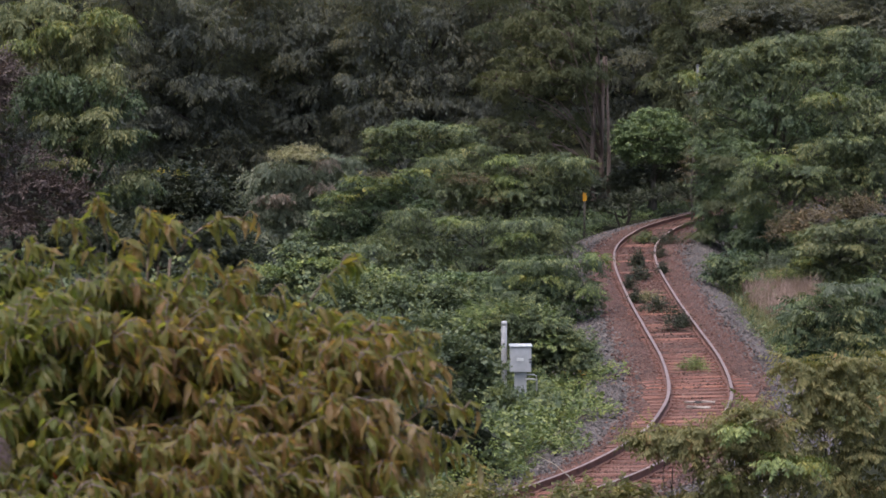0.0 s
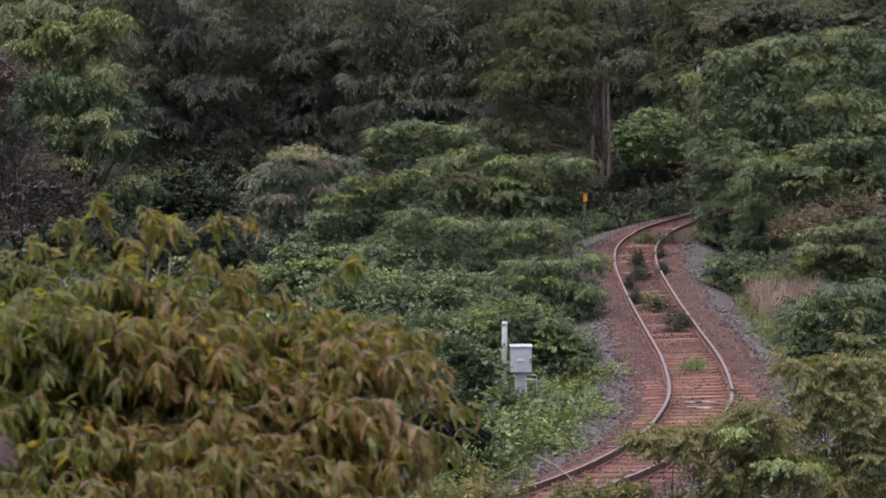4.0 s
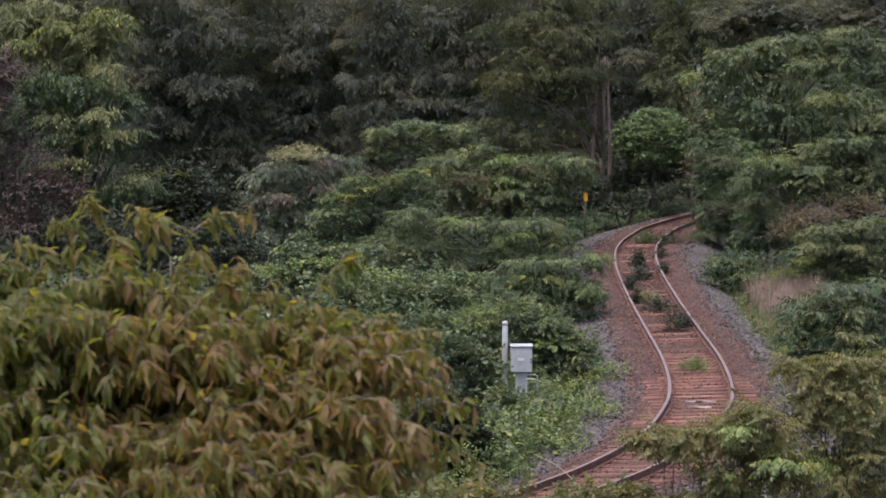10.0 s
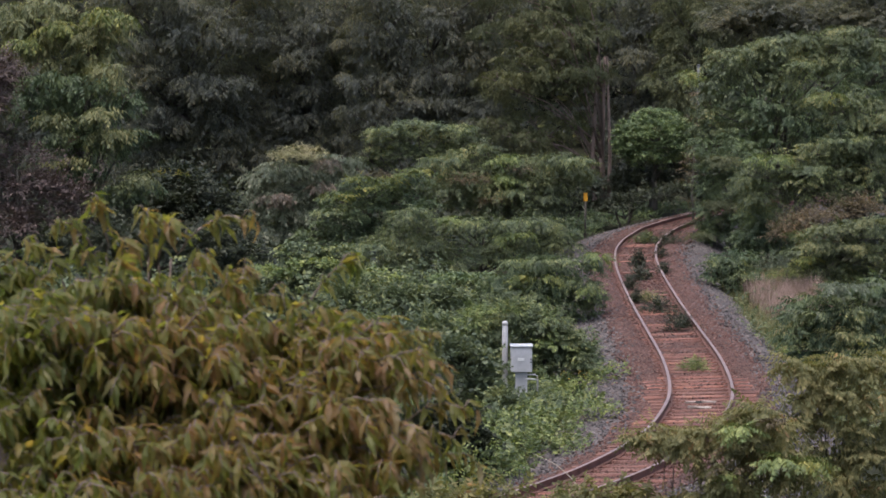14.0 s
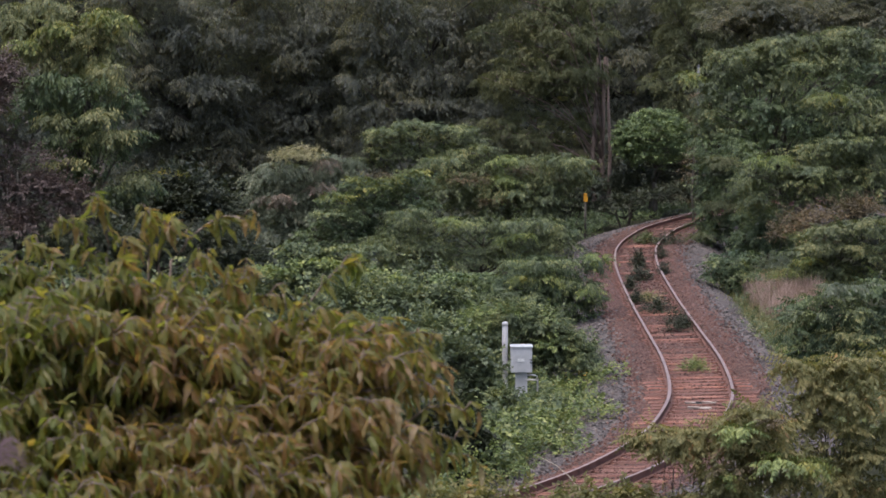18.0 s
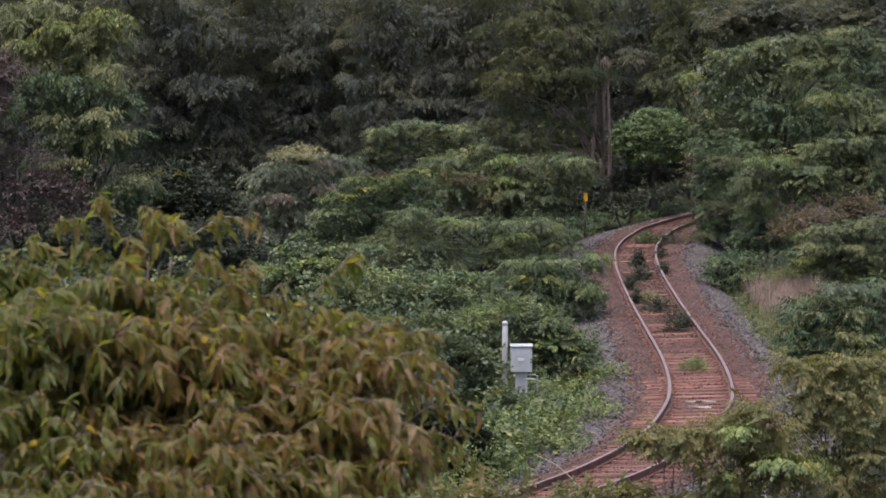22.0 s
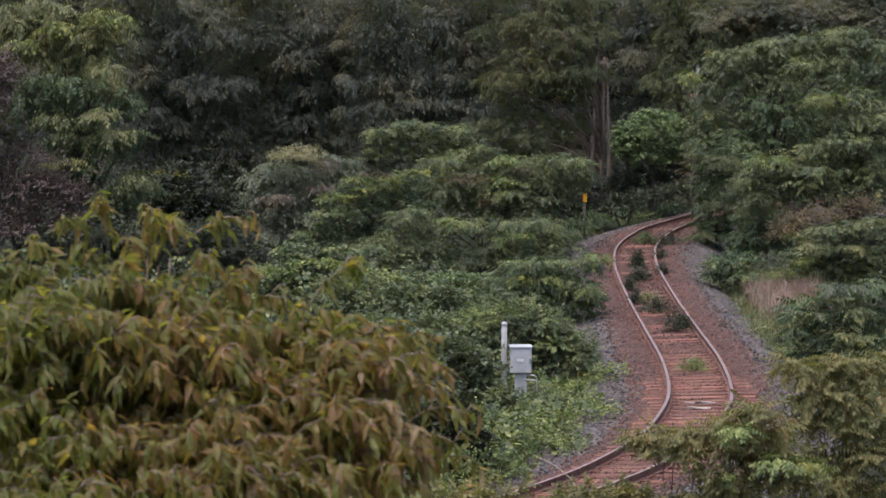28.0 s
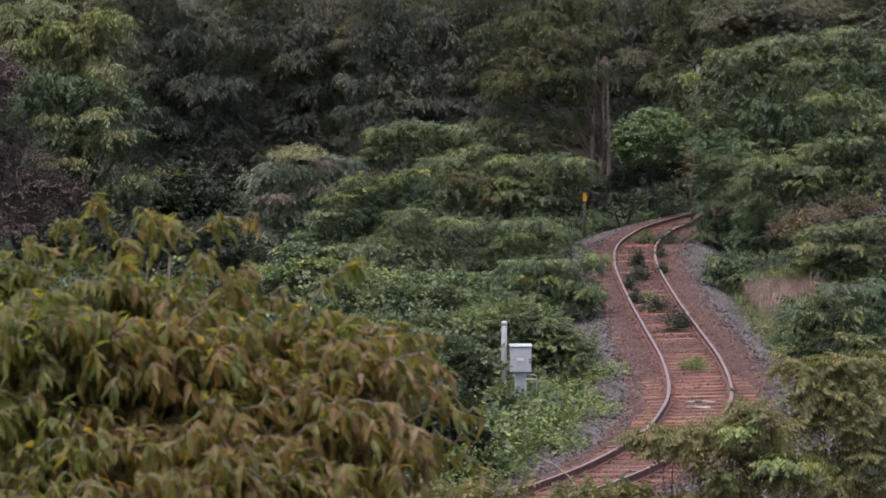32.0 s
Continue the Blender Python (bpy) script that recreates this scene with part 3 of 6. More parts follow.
up = (12.736, 127.00, 5.335)
utility_pole(up[0], up[1], up[2])


# ---- plants ----
LEAF_SHAPES = {}


def single_leaf(kind, material, at, way, size, parent):
    """One leaf as a part of its own; leaves of a kind share a mesh."""
    key = (kind, material.name, int(rng.integers(0, 3)))
    if key not in LEAF_SHAPES:
        v, q = KINDS[kind][key[2]]
        me = bpy.data.meshes.new("leaf")
        me.from_pydata(v, [], q.tolist())
        me.update()
        me.materials.append(material)
        LEAF_SHAPES[key] = me
    x = (Vector(way) + Vector(rng.normal(0, 0.2, 3))).normalized()
    y = Vector((0, 0, 1)).cross(x).normalized()
    z = x.cross(y)
    k = size * rng.uniform(0.9, 1.3)
    ob = new("leaf", LEAF_SHAPES[key])
    ob.parent = parent
    ob.matrix_basis = Matrix.Translation(Vector(at)) @ Matrix((x, y, z)).transposed().to_4x4() @ Matrix.Diagonal((k, k, k, 1))
    return ob


def plant(name, label, category, lobes, kind, size, material, clump=0.7, per=16, stem=0.12, low=-0.35, group="", gap=0.0, stems=1, base=None, bark=None, bits=(), breaks=6, singles=0):
    """A tree or shrub: trunk, a limb into every lobe of the crown, and leaves set in clumps over each lobe."""
    bx = sum(l[0] for l in lobes) / len(lobes) if base is None else base[0]
    by = sum(l[1] for l in lobes) / len(lobes) if base is None else base[1]
    z0 = gz(bx, by)
    g = thing(name, bx, by, z0, label, category, group)
    o = np.array((bx, by, z0))
    zmid = sum(l[2] for l in lobes) / len(lobes) - z0
    fork = max(0.25, 0.45 * zmid)
    for s in range(stems):
        a = rng.uniform(0, 2 * math.pi)
        f = Vector((0.25 * math.cos(a) * (stems > 1), 0.25 * math.sin(a) * (stems > 1), 0))
        bm = bmesh.new()
        tube(bm, [f - Vector((0, 0, 0.4)), f + Vector((0.02, 0.03, fork * 0.4)), f * 1.6 + Vector((0.05, -0.04, fork)), f * 2 + Vector((0, 0, max(fork * 1.2, zmid)))],
             [stem * 1.3, stem, stem * 0.85, stem * 0.4], 8)
        part("trunk" if category == "tree" else "stem", bm, bark or M_BARK, g)
    for l in lobes:
        c = Vector(l[:3]) - Vector(o)
        bm = bmesh.new()
        a = Vector((0, 0, fork * rng.uniform(0.7, 1.2)))
        mid = a.lerp(c, 0.5) + Vector((rng.uniform(-0.2, 0.2), rng.uniform(-0.2, 0.2), 0.12 * (c - a).length))
        tube(bm, [a, mid, c], [stem * 0.55, stem * 0.4, stem * 0.2], 6)
        for _ in range(5):
            d = Vector(directions(1, 0.0)[0])
            e = c + Vector((d.x * l[3], d.y * l[4], d.z * l[5])) * 0.9
            tube(bm, [c.lerp(mid, 0.2), c.lerp(e, 0.5) + Vector((0, 0, 0.05)), e], [stem * 0.22, stem * 0.15, stem * 0.06], 5)
        limb = part("limb" if category == "tree" else "branch", bm, bark or M_BARK, g)
        p, w = lobe_points(l, clump, per, -0.75 if category == "bush" and low < -0.3 else low, gap, breaks)
        scatter("foliage", kind, p - o, w, size, material, limb)
        for i in range(singles):
            single_leaf(kind, material, p[-1 - 3 * i] - o, w[-1 - 3 * i], size, limb)
    for lobe, k, sz, mat, cl, n in bits:
        p, w = shell_points(lobe, cl, n, 0.0, 0.2)
        scatter("foliage", k, p - o, w, sz, mat, g)
    return g


def spray_points(lobe, size, dense, under, loose=0.3):
    """Leaf pieces in small flat rosettes, set in uneven steps over the upper side of a lobe and drooping at its rim."""
    x, y, z, rx, ry, rz = lobe
    area = math.pi * (rx * ry + rx * rz + ry * rz)
    n = max(4, int(dense * 0.85 * area / (size * size)))
    d = directions(n * 2, under)
    d = d[(d[:, 1] < 0.4) | (rng.uniform(size=len(d)) < 0.3)][:n]
    c = d * np.array((rx, ry, rz)) * rng.uniform(0.72, 1.12, len(d))[:, None] + np.array((x, y, z))
    m = rng.integers(6, 11, len(d))
    idx = np.repeat(np.arange(len(d)), m)
    turn = rng.uniform(0, 2 * math.pi, len(idx))
    flat = np.c_[np.cos(turn), np.sin(turn), rng.uniform(-0.35 - 0.3 * loose, 0.25 + 0.4 * loose, len(idx))]
    p = c[idx] + flat * np.array((1.0, 1.0, loose)) * (size * rng.uniform(0.05, 0.5, len(idx)))[:, None]
    o = flat + 0.35 * d[idx] * np.array((1.0, 1.0, 0.3)) + np.array((0, 0, -0.1))
    return p, o


def tier_lobes(x0, x1, z0, z1, y, dx, dz, rx, rz):
    """The lobes of a tall crown: uneven tiers from its top down, between x0 and x1 and z0 and z1."""
    out = []
    for n, z in enumerate(np.arange(z1, z0, -dz)):
        for x in np.arange(x0 + (n % 2) * dx / 2, x1 + 0.1, dx):
            wide, deep, tall = rng.uniform(0.75, 1.25, 3)
            out.append((x + rng.uniform(-0.3, 0.3) * dx, y + rng.uniform(-1.2, 1.2), z + rng.uniform(-0.35, 0.35) * dz, rx * wide, rx * 0.9 * deep, rz * tall))
    return out


def crown(name, label, category, lobes, kind, size, material, group="", base=None, bark=None, stem=0.08, dense=1.0, under=-0.3, loose=0.3, beside=(), singles=0, sprays=()):
    """A tree or shrub of layered sprays: stem, a limb into each spray, leaves over it, and sparse leaves inside."""
    bx, by = base if base else (sum(l[0] for l in lobes) / len(lobes), sum(l[1] for l in lobes) / len(lobes) + 0.4)
    z0 = gz(bx, by)
    g = thing(name, bx, by, z0, label, category, group)
    o = np.array((bx, by, z0))
    top = max(l[2] for l in lobes) - z0
    low = max(0.2, min(l[2] for l in lobes) - z0)
    fork = min(0.5 * top, low)
    bm = bmesh.new()
    tube(bm, [(0, 0, -0.4), (0.03, 0.02, fork * 0.6), (-0.05, 0.04, fork), (0.08, 0, max(fork * 1.1, top * 0.7))], [stem * 1.3, stem, stem * 0.9, stem * 0.4], 8)
    part("trunk" if category == "tree" else "stem", bm, bark or M_BARK, g)
    for dx, wide in beside:
        bm = bmesh.new()
        tube(bm, [(dx * 0.7, -0.3, -0.4), (dx, -0.3, fork * 0.6), (dx * 1.1, -0.2, fork * 1.1), (dx * 0.6, 0, top * 0.7)], [wide * 1.3, wide, wide * 0.85, wide * 0.4], 8)
        part("trunk", bm, bark or M_BARK, g)
    for l in lobes:
        c = Vector(l[:3]) - Vector(o)
        a = Vector((0, 0, rng.uniform(0.25, 0.75) * c.z))
        mid = a.lerp(c, 0.5) + Vector((rng.uniform(-0.15, 0.15), rng.uniform(-0.1, 0.2), 0.08 * (c - a).length))
        bm = bmesh.new()
        tube(bm, [a, mid, c - Vector((0, 0, l[5] * 0.3))], [stem * 0.36, stem * 0.26, stem * 0.15], 6)
        for _ in range(5):
            d = Vector(directions(1, 0.0)[0])
            e = c + Vector((d.x * l[3], d.y * l[4], d.z * l[5])) * 0.95
            tube(bm, [c.lerp(mid, 0.25), c.lerp(e, 0.5) - Vector((0, 0, 0.04)), e], [stem * 0.2, stem * 0.13, stem * 0.05], 5)
        limb = part("limb" if category == "tree" else "branch", bm, bark or M_BARK, g)
        p, w = spray_points(l, size, dense, under, loose)
        scatter("foliage", kind, p - o, w, size, material, limb, 0.4)
        for i in range(singles):
            single_leaf(kind, material, p[-1 - 5 * i] - o, w[-1 - 5 * i], size, limb)
        inner = (l[0], l[1] + 0.5 * l[4], l[2] - 0.5 * l[5], l[3] * 0.75, l[4] * 0.6, l[5] * 0.8)
        p, w = spray_points(inner, size, 0.15, -0.8)
        scatter("inner_foliage", kind, p - o, w, size, material, limb, 0.6)
    # Sprays: blossom, rusty leaves, and lit tops put into a paler leaf colour.
    for l, k, sz, mat in sprays:
        p, w = spray_points(l, sz, 1.3, -0.1, 0.9 if k == "fine" else 0.3)
        scatter("foliage", k, p - o, w, sz, mat, g, 0.4)
    return g


TREES = "trees of the wood"
BUSH = "bushes beside the track"
# far dark wood
crown("tree", "tall shaded tree at the end of the wood", "tree", tier_lobes(-20.2, -15.3, 0.7, 5.9, 112.0, 1.54, 0.99, 1.24, 0.65), "droop", 0.54, M_DARK, group=TREES, base=(-17.0, 113.0), stem=0.2, dense=0.6)
crown("tree", "dim olive tree in the depth of the wood", "tree", tier_lobes(11.9, 15.6, 1.5, 8.7, 136.0, 1.81, 1.15, 1.27, 0.66), "droop", 0.60, M_OLIVE, group=TREES, base=(14.5, 137.0), stem=0.22, dense=0.6)
crown("tree", "dim tree in the depth of the wood", "tree", tier_lobes(9.5, 13.0, -1.9, 8.6, 140.0, 1.87, 1.18, 1.37, 0.75), "droop", 0.62, M_DARK, group=TREES, base=(10.6, 141.0), stem=0.22, dense=0.7)
crown("tree", "olive green tree above bare reddish trunks", "tree", tier_lobes(2.8, 7.6, 3.9, 9.0, 118.0, 1.41, 0.89, 1.10, 0.58) + tier_lobes(2.8, 6.2, 1.2, 3.1, 118.0, 1.41, 0.89, 0.94, 0.47), "droop", 0.44, M_OLIVE, group=TREES, base=(7.45, 118.5), bark=M_TRUNK, stem=0.15, dense=0.46, beside=((-0.42, 0.12), (0.3, 0.1)))
crown("tree", "tall dark green tree with dense drooping foliage", "tree", tier_lobes(-3.6, 2.6, -0.2, 9.0, 121.0, 1.67, 1.02, 1.34, 0.67), "droop", 0.56, M_DARK, group=TREES, base=(-0.6, 122.0), stem=0.2, dense=0.62)
crown("tree", "tall dark brownish green tree with drooping compound leaves", "tree", tier_lobes(-9.7, -3.7, -2.4, 8.9, 124.0, 1.71, 1.05, 1.38, 0.69), "droop", 0.56, M_DARK, group=TREES, base=(-6.6, 125.0), stem=0.2, dense=0.62)
crown("tree", "tall dark green tree with drooping compound leaves", "tree", tier_lobes(-15.3, -9.6, -2.2, 8.9, 122.0, 1.68, 1.03, 1.35, 0.68), "droop", 0.56, M_DARK, group=TREES, base=(-12.6, 123.0), stem=0.2, dense=0.62)
# the wood goes on behind
def far_wood():
    g = []
    for x in np.linspace(-44, 52, 25):
        for z in (-0.6, 2.5, 6.5, 10.5, 14.0):
            g.append((x + rng.uniform(-1.5, 1.5), 150 + rng.uniform(-4, 6), z + rng.uniform(-1, 1), 3.2, 2.2, 2.6))
    pts = [shell_points(l, 1.05, 5, -0.6) for l in g]
    ob = scatter("far_wood", "broad", np.concatenate([p for p, _ in pts]), np.concatenate([o for _, o in pts]), 1.3, M_DARK, None)
    return tagged(ob, "dense dark wood closing the view behind the trees", "woods", kind="stuff")


far_wood()
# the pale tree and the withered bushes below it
# Lower tiers: the top tier's shade is put into their deep green.
crown("tree", "olive tree with drooping compound leaves in tiers", "tree", [(-13.29, 89.0, 5.04, 0.75, 0.66, 0.32), (-12.15, 89.0, 5.12, 0.75, 0.66, 0.32), (-12.95, 89.0, 4.45, 1.03, 0.66, 0.32), (-11.72, 89.0, 4.41, 0.71, 0.68, 0.34), (-11.01, 89.0, 4.60, 0.51, 0.49, 0.30), (-13.32, 89.0, 3.65, 1.03, 0.58, 0.28), (-12.53, 89.0, 3.37, 0.71, 0.50, 0.24), (-10.67, 89.0, 2.93, 0.55, 0.53, 0.30), (-11.47, 89.0, 2.58, 0.71, 0.68, 0.36), (-11.05, 89.0, 5.95, 0.24, 0.23, 0.32), (-13.90, 89.0, 6.58, 0.91, 0.83, 0.40), (-12.72, 89.0, 6.38, 0.91, 0.83, 0.40), (-14.31, 89.0, 5.79, 0.79, 0.75, 0.47), (-12.53, 89.0, 5.69, 0.99, 0.58, 0.28)], "droop", 0.48, M_DEEP_SHADE, group=TREES, base=(-12.6, 90.0), stem=0.16, dense=0.6,
      sprays=[((-13.28, 88.0, 5.34, 0.47, 0.45, 0.23), "droop", 0.48, M_ASH), ((-11.89, 88.0, 5.46, 0.51, 0.48, 0.23), "droop", 0.48, M_ASH), ((-11.51, 88.0, 4.76, 0.47, 0.41, 0.20), "droop", 0.48, M_ASH), ((-10.55, 88.0, 3.22, 0.51, 0.37, 0.18), "droop", 0.48, M_ASH), ((-13.29, 88.0, 4.68, 0.39, 0.37, 0.18), "droop", 0.48, M_SUMAC), ((-12.91, 88.0, 3.81, 0.51, 0.37, 0.18), "droop", 0.48, M_ASH), ((-11.67, 88.0, 6.98, 0.35, 0.33, 0.31), "droop", 0.48, M_ASH), ((-11.34, 88.0, 2.81, 0.59, 0.33, 0.16), "droop", 0.48, M_SUMAC), ((-10.88, 88.0, 4.83, 0.39, 0.29, 0.14), "droop", 0.48, M_ASH)])
crown("tree", "pale olive tree with drooping compound leaves and yellowish tips", "tree", [(-14.42, 90.0, 8.56, 0.92, 0.67, 0.32), (-13.39, 90.0, 8.16, 0.92, 0.75, 0.36), (-12.06, 90.0, 8.80, 0.52, 0.49, 0.26), (-11.51, 90.0, 8.52, 0.36, 0.34, 0.22), (-12.27, 90.0, 8.04, 0.72, 0.67, 0.32), (-14.43, 90.0, 7.73, 0.84, 0.54, 0.26), (-13.33, 90.0, 7.17, 1.00, 0.54, 0.26), (-11.94, 90.0, 6.53, 0.40, 0.38, 0.44), (-12.28, 90.0, 7.37, 0.64, 0.54, 0.26), (-15.25, 90.0, 8.52, 0.52, 0.49, 0.48), (-14.41, 90.0, 9.11, 1.00, 0.58, 0.28), (-13.02, 90.0, 8.92, 0.80, 0.58, 0.28)], "long_frond", 0.55, M_ASH, group=TREES, base=(-13.2, 91.5), stem=0.2,
      sprays=[((-11.93, 89.0, 8.94, 0.47, 0.33, 0.16), "long_frond", 0.50, M_LIME), ((-11.26, 89.0, 8.74, 0.28, 0.26, 0.16), "long_frond", 0.50, M_LIME), ((-13.27, 89.0, 8.39, 0.79, 0.33, 0.16), "long_frond", 0.50, M_LIME), ((-14.37, 89.0, 7.92, 0.40, 0.21, 0.10), "long_frond", 0.50, M_LIME)])
plant("bush", "tall withering bush with purple-brown foliage", "bush", [(-15.17, 86.0, 6.17, 0.86, 1.15, 1.43), (-14.46, 86.0, 3.48, 1.15, 0.97, 0.96), (-14.49, 86.0, 1.75, 1.53, 1.30, 1.15), (-12.95, 86.0, 2.33, 1.05, 0.89, 0.96), (-15.78, 86.0, 4.63, 1.34, 1.83, 2.29)], "fine", 0.55, M_PURPLE, 0.42, 16, 0.08, group=BUSH, stems=3)
# Shade of the tall trees is put into these two shrubs' dark leaves.
plant("bush", "dark woodland shrub with scattered yellow leaves", "bush", [(-10.92, 101.0, 0.79, 2.02, 1.72, 0.90), (-8.89, 101.0, 0.45, 1.57, 1.34, 0.81), (-12.73, 101.0, 0.57, 1.80, 1.53, 0.81), (-10.23, 101.0, 1.81, 1.35, 1.14, 0.63)], "sprig", 0.5, M_WEED_SHADE, 0.45, 15, 0.08, group=BUSH, stems=3,
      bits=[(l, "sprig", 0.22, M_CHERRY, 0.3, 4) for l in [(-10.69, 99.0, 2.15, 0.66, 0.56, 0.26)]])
plant("bush", "dark woodland shrub behind the cherry tree", "bush", [(-11.49, 85.0, 1.09, 1.51, 1.28, 0.68), (-9.40, 85.0, 1.09, 1.51, 1.28, 0.64), (-7.49, 85.0, 1.28, 1.13, 0.96, 0.72), (-6.74, 85.0, 0.51, 0.94, 0.80, 0.49), (-13.20, 85.0, 1.09, 1.32, 1.12, 0.64)], "sprig", 0.42, M_WEED_SHADE, 0.4, 14, 0.07, group=BUSH, stems=3)
# the vine-covered dome at the bend, and the wood on the inner bank
crown("bush", "tangled brownish climber on a pole", "bush", [(10.93, 112.0, 1.43, 0.32, 0.31, 0.55), (10.84, 112.0, 0.55, 0.35, 0.33, 0.45), (10.64, 106.0, 4.31, 0.33, 0.31, 0.42), (10.73, 106.0, 5.01, 0.28, 0.27, 0.33), (11.07, 112.0, 2.23, 0.25, 0.24, 0.35)], "fine", 0.40, M_RUSTLEAF, group=BUSH, stem=0.04)
crown("bush", "rounded vine-draped bush with a bright green top", "bush", [(9.79, 117.0, 2.40, 1.66, 1.58, 1.35), (8.43, 117.0, 2.30, 0.52, 0.49, 0.78), (11.19, 117.0, 2.40, 0.47, 0.44, 0.73)], "broad", 0.26, M_VINE, group=BUSH, stem=0.12, dense=1.5, under=-0.7)
# The hollow under the dome: its shade is put into the leaf colour.
plant("bush", "dark shrub in shade below a vine-draped bush", "bush", [(9.57, 118.6, 0.43, 1.80, 1.53, 0.93), (11.2, 118.6, 0.82, 1.03, 1.03, 1.29), (8.3, 118.6, 0.17, 1.29, 1.10, 1.03)], "sprig", 0.45, M_WEED_SHADE, 0.5, 14, 0.1, group=BUSH)
plant("bush", "low dark shrubs along the outside of the bend", "bush", [(6.48, 111.0, -0.12, 0.97, 0.82, 0.27), (7.94, 111.0, 0.03, 0.87, 0.74, 0.24), (9.39, 111.0, 0.27, 0.97, 0.82, 0.27), (10.73, 111.0, 0.47, 0.73, 0.62, 0.29), (5.38, 111.0, -0.39, 0.87, 0.74, 0.34)], "sprig", 0.4, M_WEED_SHADE, 0.34, 15, 0.05, group=BUSH, stems=3, breaks=3)
# Shrub added for the dark under the trees, shade in its colour.
plant("bush", "dark shrub in the shade of the wood edge", "bush", [(5.60, 111.0, 0.40, 0.89, 0.75, 0.59), (6.54, 111.0, 0.57, 0.54, 0.47, 0.59), (4.73, 111.0, 0.27, 0.74, 0.63, 0.49)], "sprig", 0.42, M_WEED_SHADE, 0.4, 14, 0.05, group=BUSH, stems=2, breaks=3)
# Fill tree added for dark hollows, their shade put into its colour.
crown("tree", "dark shaded tree on the inner bank", "tree", [(12.77, 102.5, 4.76, 1.00, 0.95, 0.50), (13.69, 102.5, 4.12, 1.00, 0.95, 0.55), (12.22, 102.5, 3.62, 1.00, 0.95, 0.46), (12.27, 107.0, 4.36, 1.47, 1.40, 1.19), (14.17, 107.0, 4.12, 1.66, 1.58, 1.43), (16.53, 107.0, 5.07, 1.71, 1.63, 1.43), (18.07, 107.0, 5.43, 1.43, 1.35, 1.66), (11.93, 107.0, 3.05, 1.24, 1.17, 0.95), (14.67, 107.0, 2.69, 1.90, 1.81, 1.07), (17.04, 107.0, 3.05, 1.90, 1.81, 1.43)], "frond", 0.50, M_DEEP_SHADE, group=TREES, base=(14.5, 108.0), stem=0.2, dense=0.6)
crown("tree", "large mid green tree with layered compound leaves", "tree", [(11.21, 103.0, 6.67, 0.69, 0.65, 0.41), (12.23, 103.0, 6.97, 0.96, 0.86, 0.41), (13.60, 103.0, 7.28, 1.03, 0.76, 0.37), (14.96, 103.0, 7.56, 0.96, 0.72, 0.34), (13.72, 103.0, 6.51, 0.96, 0.76, 0.37), (14.75, 103.0, 6.60, 0.87, 0.83, 0.41), (15.88, 103.0, 6.87, 0.96, 0.91, 0.46), (10.92, 103.0, 5.64, 0.59, 0.56, 0.46), (11.90, 103.0, 6.05, 0.78, 0.67, 0.32), (13.85, 103.0, 5.87, 0.73, 0.70, 0.37), (14.14, 103.0, 4.84, 0.69, 0.65, 0.46), (10.71, 103.0, 4.73, 0.59, 0.56, 0.50), (16.33, 103.0, 7.65, 0.96, 0.86, 0.41), (17.43, 103.0, 7.19, 0.96, 0.91, 0.50), (11.80, 103.0, 5.30, 0.55, 0.52, 0.32), (12.81, 103.0, 6.14, 0.59, 0.56, 0.27), (10.79, 103.0, 3.93, 0.50, 0.48, 0.37), (12.62, 104.0, 4.09, 0.55, 0.53, 0.28)], "frond", 0.50, M_SUMAC, group=TREES, base=(13.2, 104.5), stem=0.11,
      sprays=[((9.75, 102.0, 6.10, 0.41, 0.39, 0.20), "frond", 0.50, M_LIME), ((14.35, 101.8, 6.43, 0.59, 0.47, 0.23), "sprig", 0.40, M_MID)])
crown("tree", "dark olive tree leaning over the inside of the bend", "tree", [(10.92, 100.5, 2.64, 0.76, 0.72, 0.54), (10.71, 100.5, 1.63, 0.58, 0.55, 0.67), (11.57, 100.5, 1.41, 0.94, 0.89, 0.89), (10.55, 100.5, 0.51, 0.45, 0.42, 0.71), (11.31, 100.5, 0.17, 0.94, 0.89, 0.67), (11.96, 100.5, 2.19, 0.85, 0.81, 0.80), (10.73, 100.5, -0.10, 0.62, 0.59, 0.45), (10.31, 100.5, 3.27, 0.31, 0.30, 0.45), (11.77, 100.5, 3.09, 0.76, 0.72, 0.54)], "frond", 0.42, M_DEEP_SHADE, group=TREES, base=(11.6, 101.5), stem=0.1,
      sprays=[((10.99, 99.5, 2.84, 0.66, 0.55, 0.27), "frond", 0.42, M_OLIVE), ((11.12, 99.5, 1.06, 0.66, 0.63, 0.31), "frond", 0.42, M_OLIVE), ((10.14, 99.5, -0.06, 0.35, 0.34, 0.18), "frond", 0.40, M_OLIVE)])
plant("tree", "tall dark tree on the rising bank", "tree", [(15.55, 114.0, 7.84, 3.04, 2.58, 1.52), (18.83, 114.0, 8.09, 2.79, 2.37, 1.77), (13.28, 114.0, 7.59, 2.03, 1.72, 1.27), (16.59, 114.0, 5.82, 2.53, 2.15, 1.52)], "frond", 0.6, M_DARK, 0.7, 16, 0.25, group=TREES)
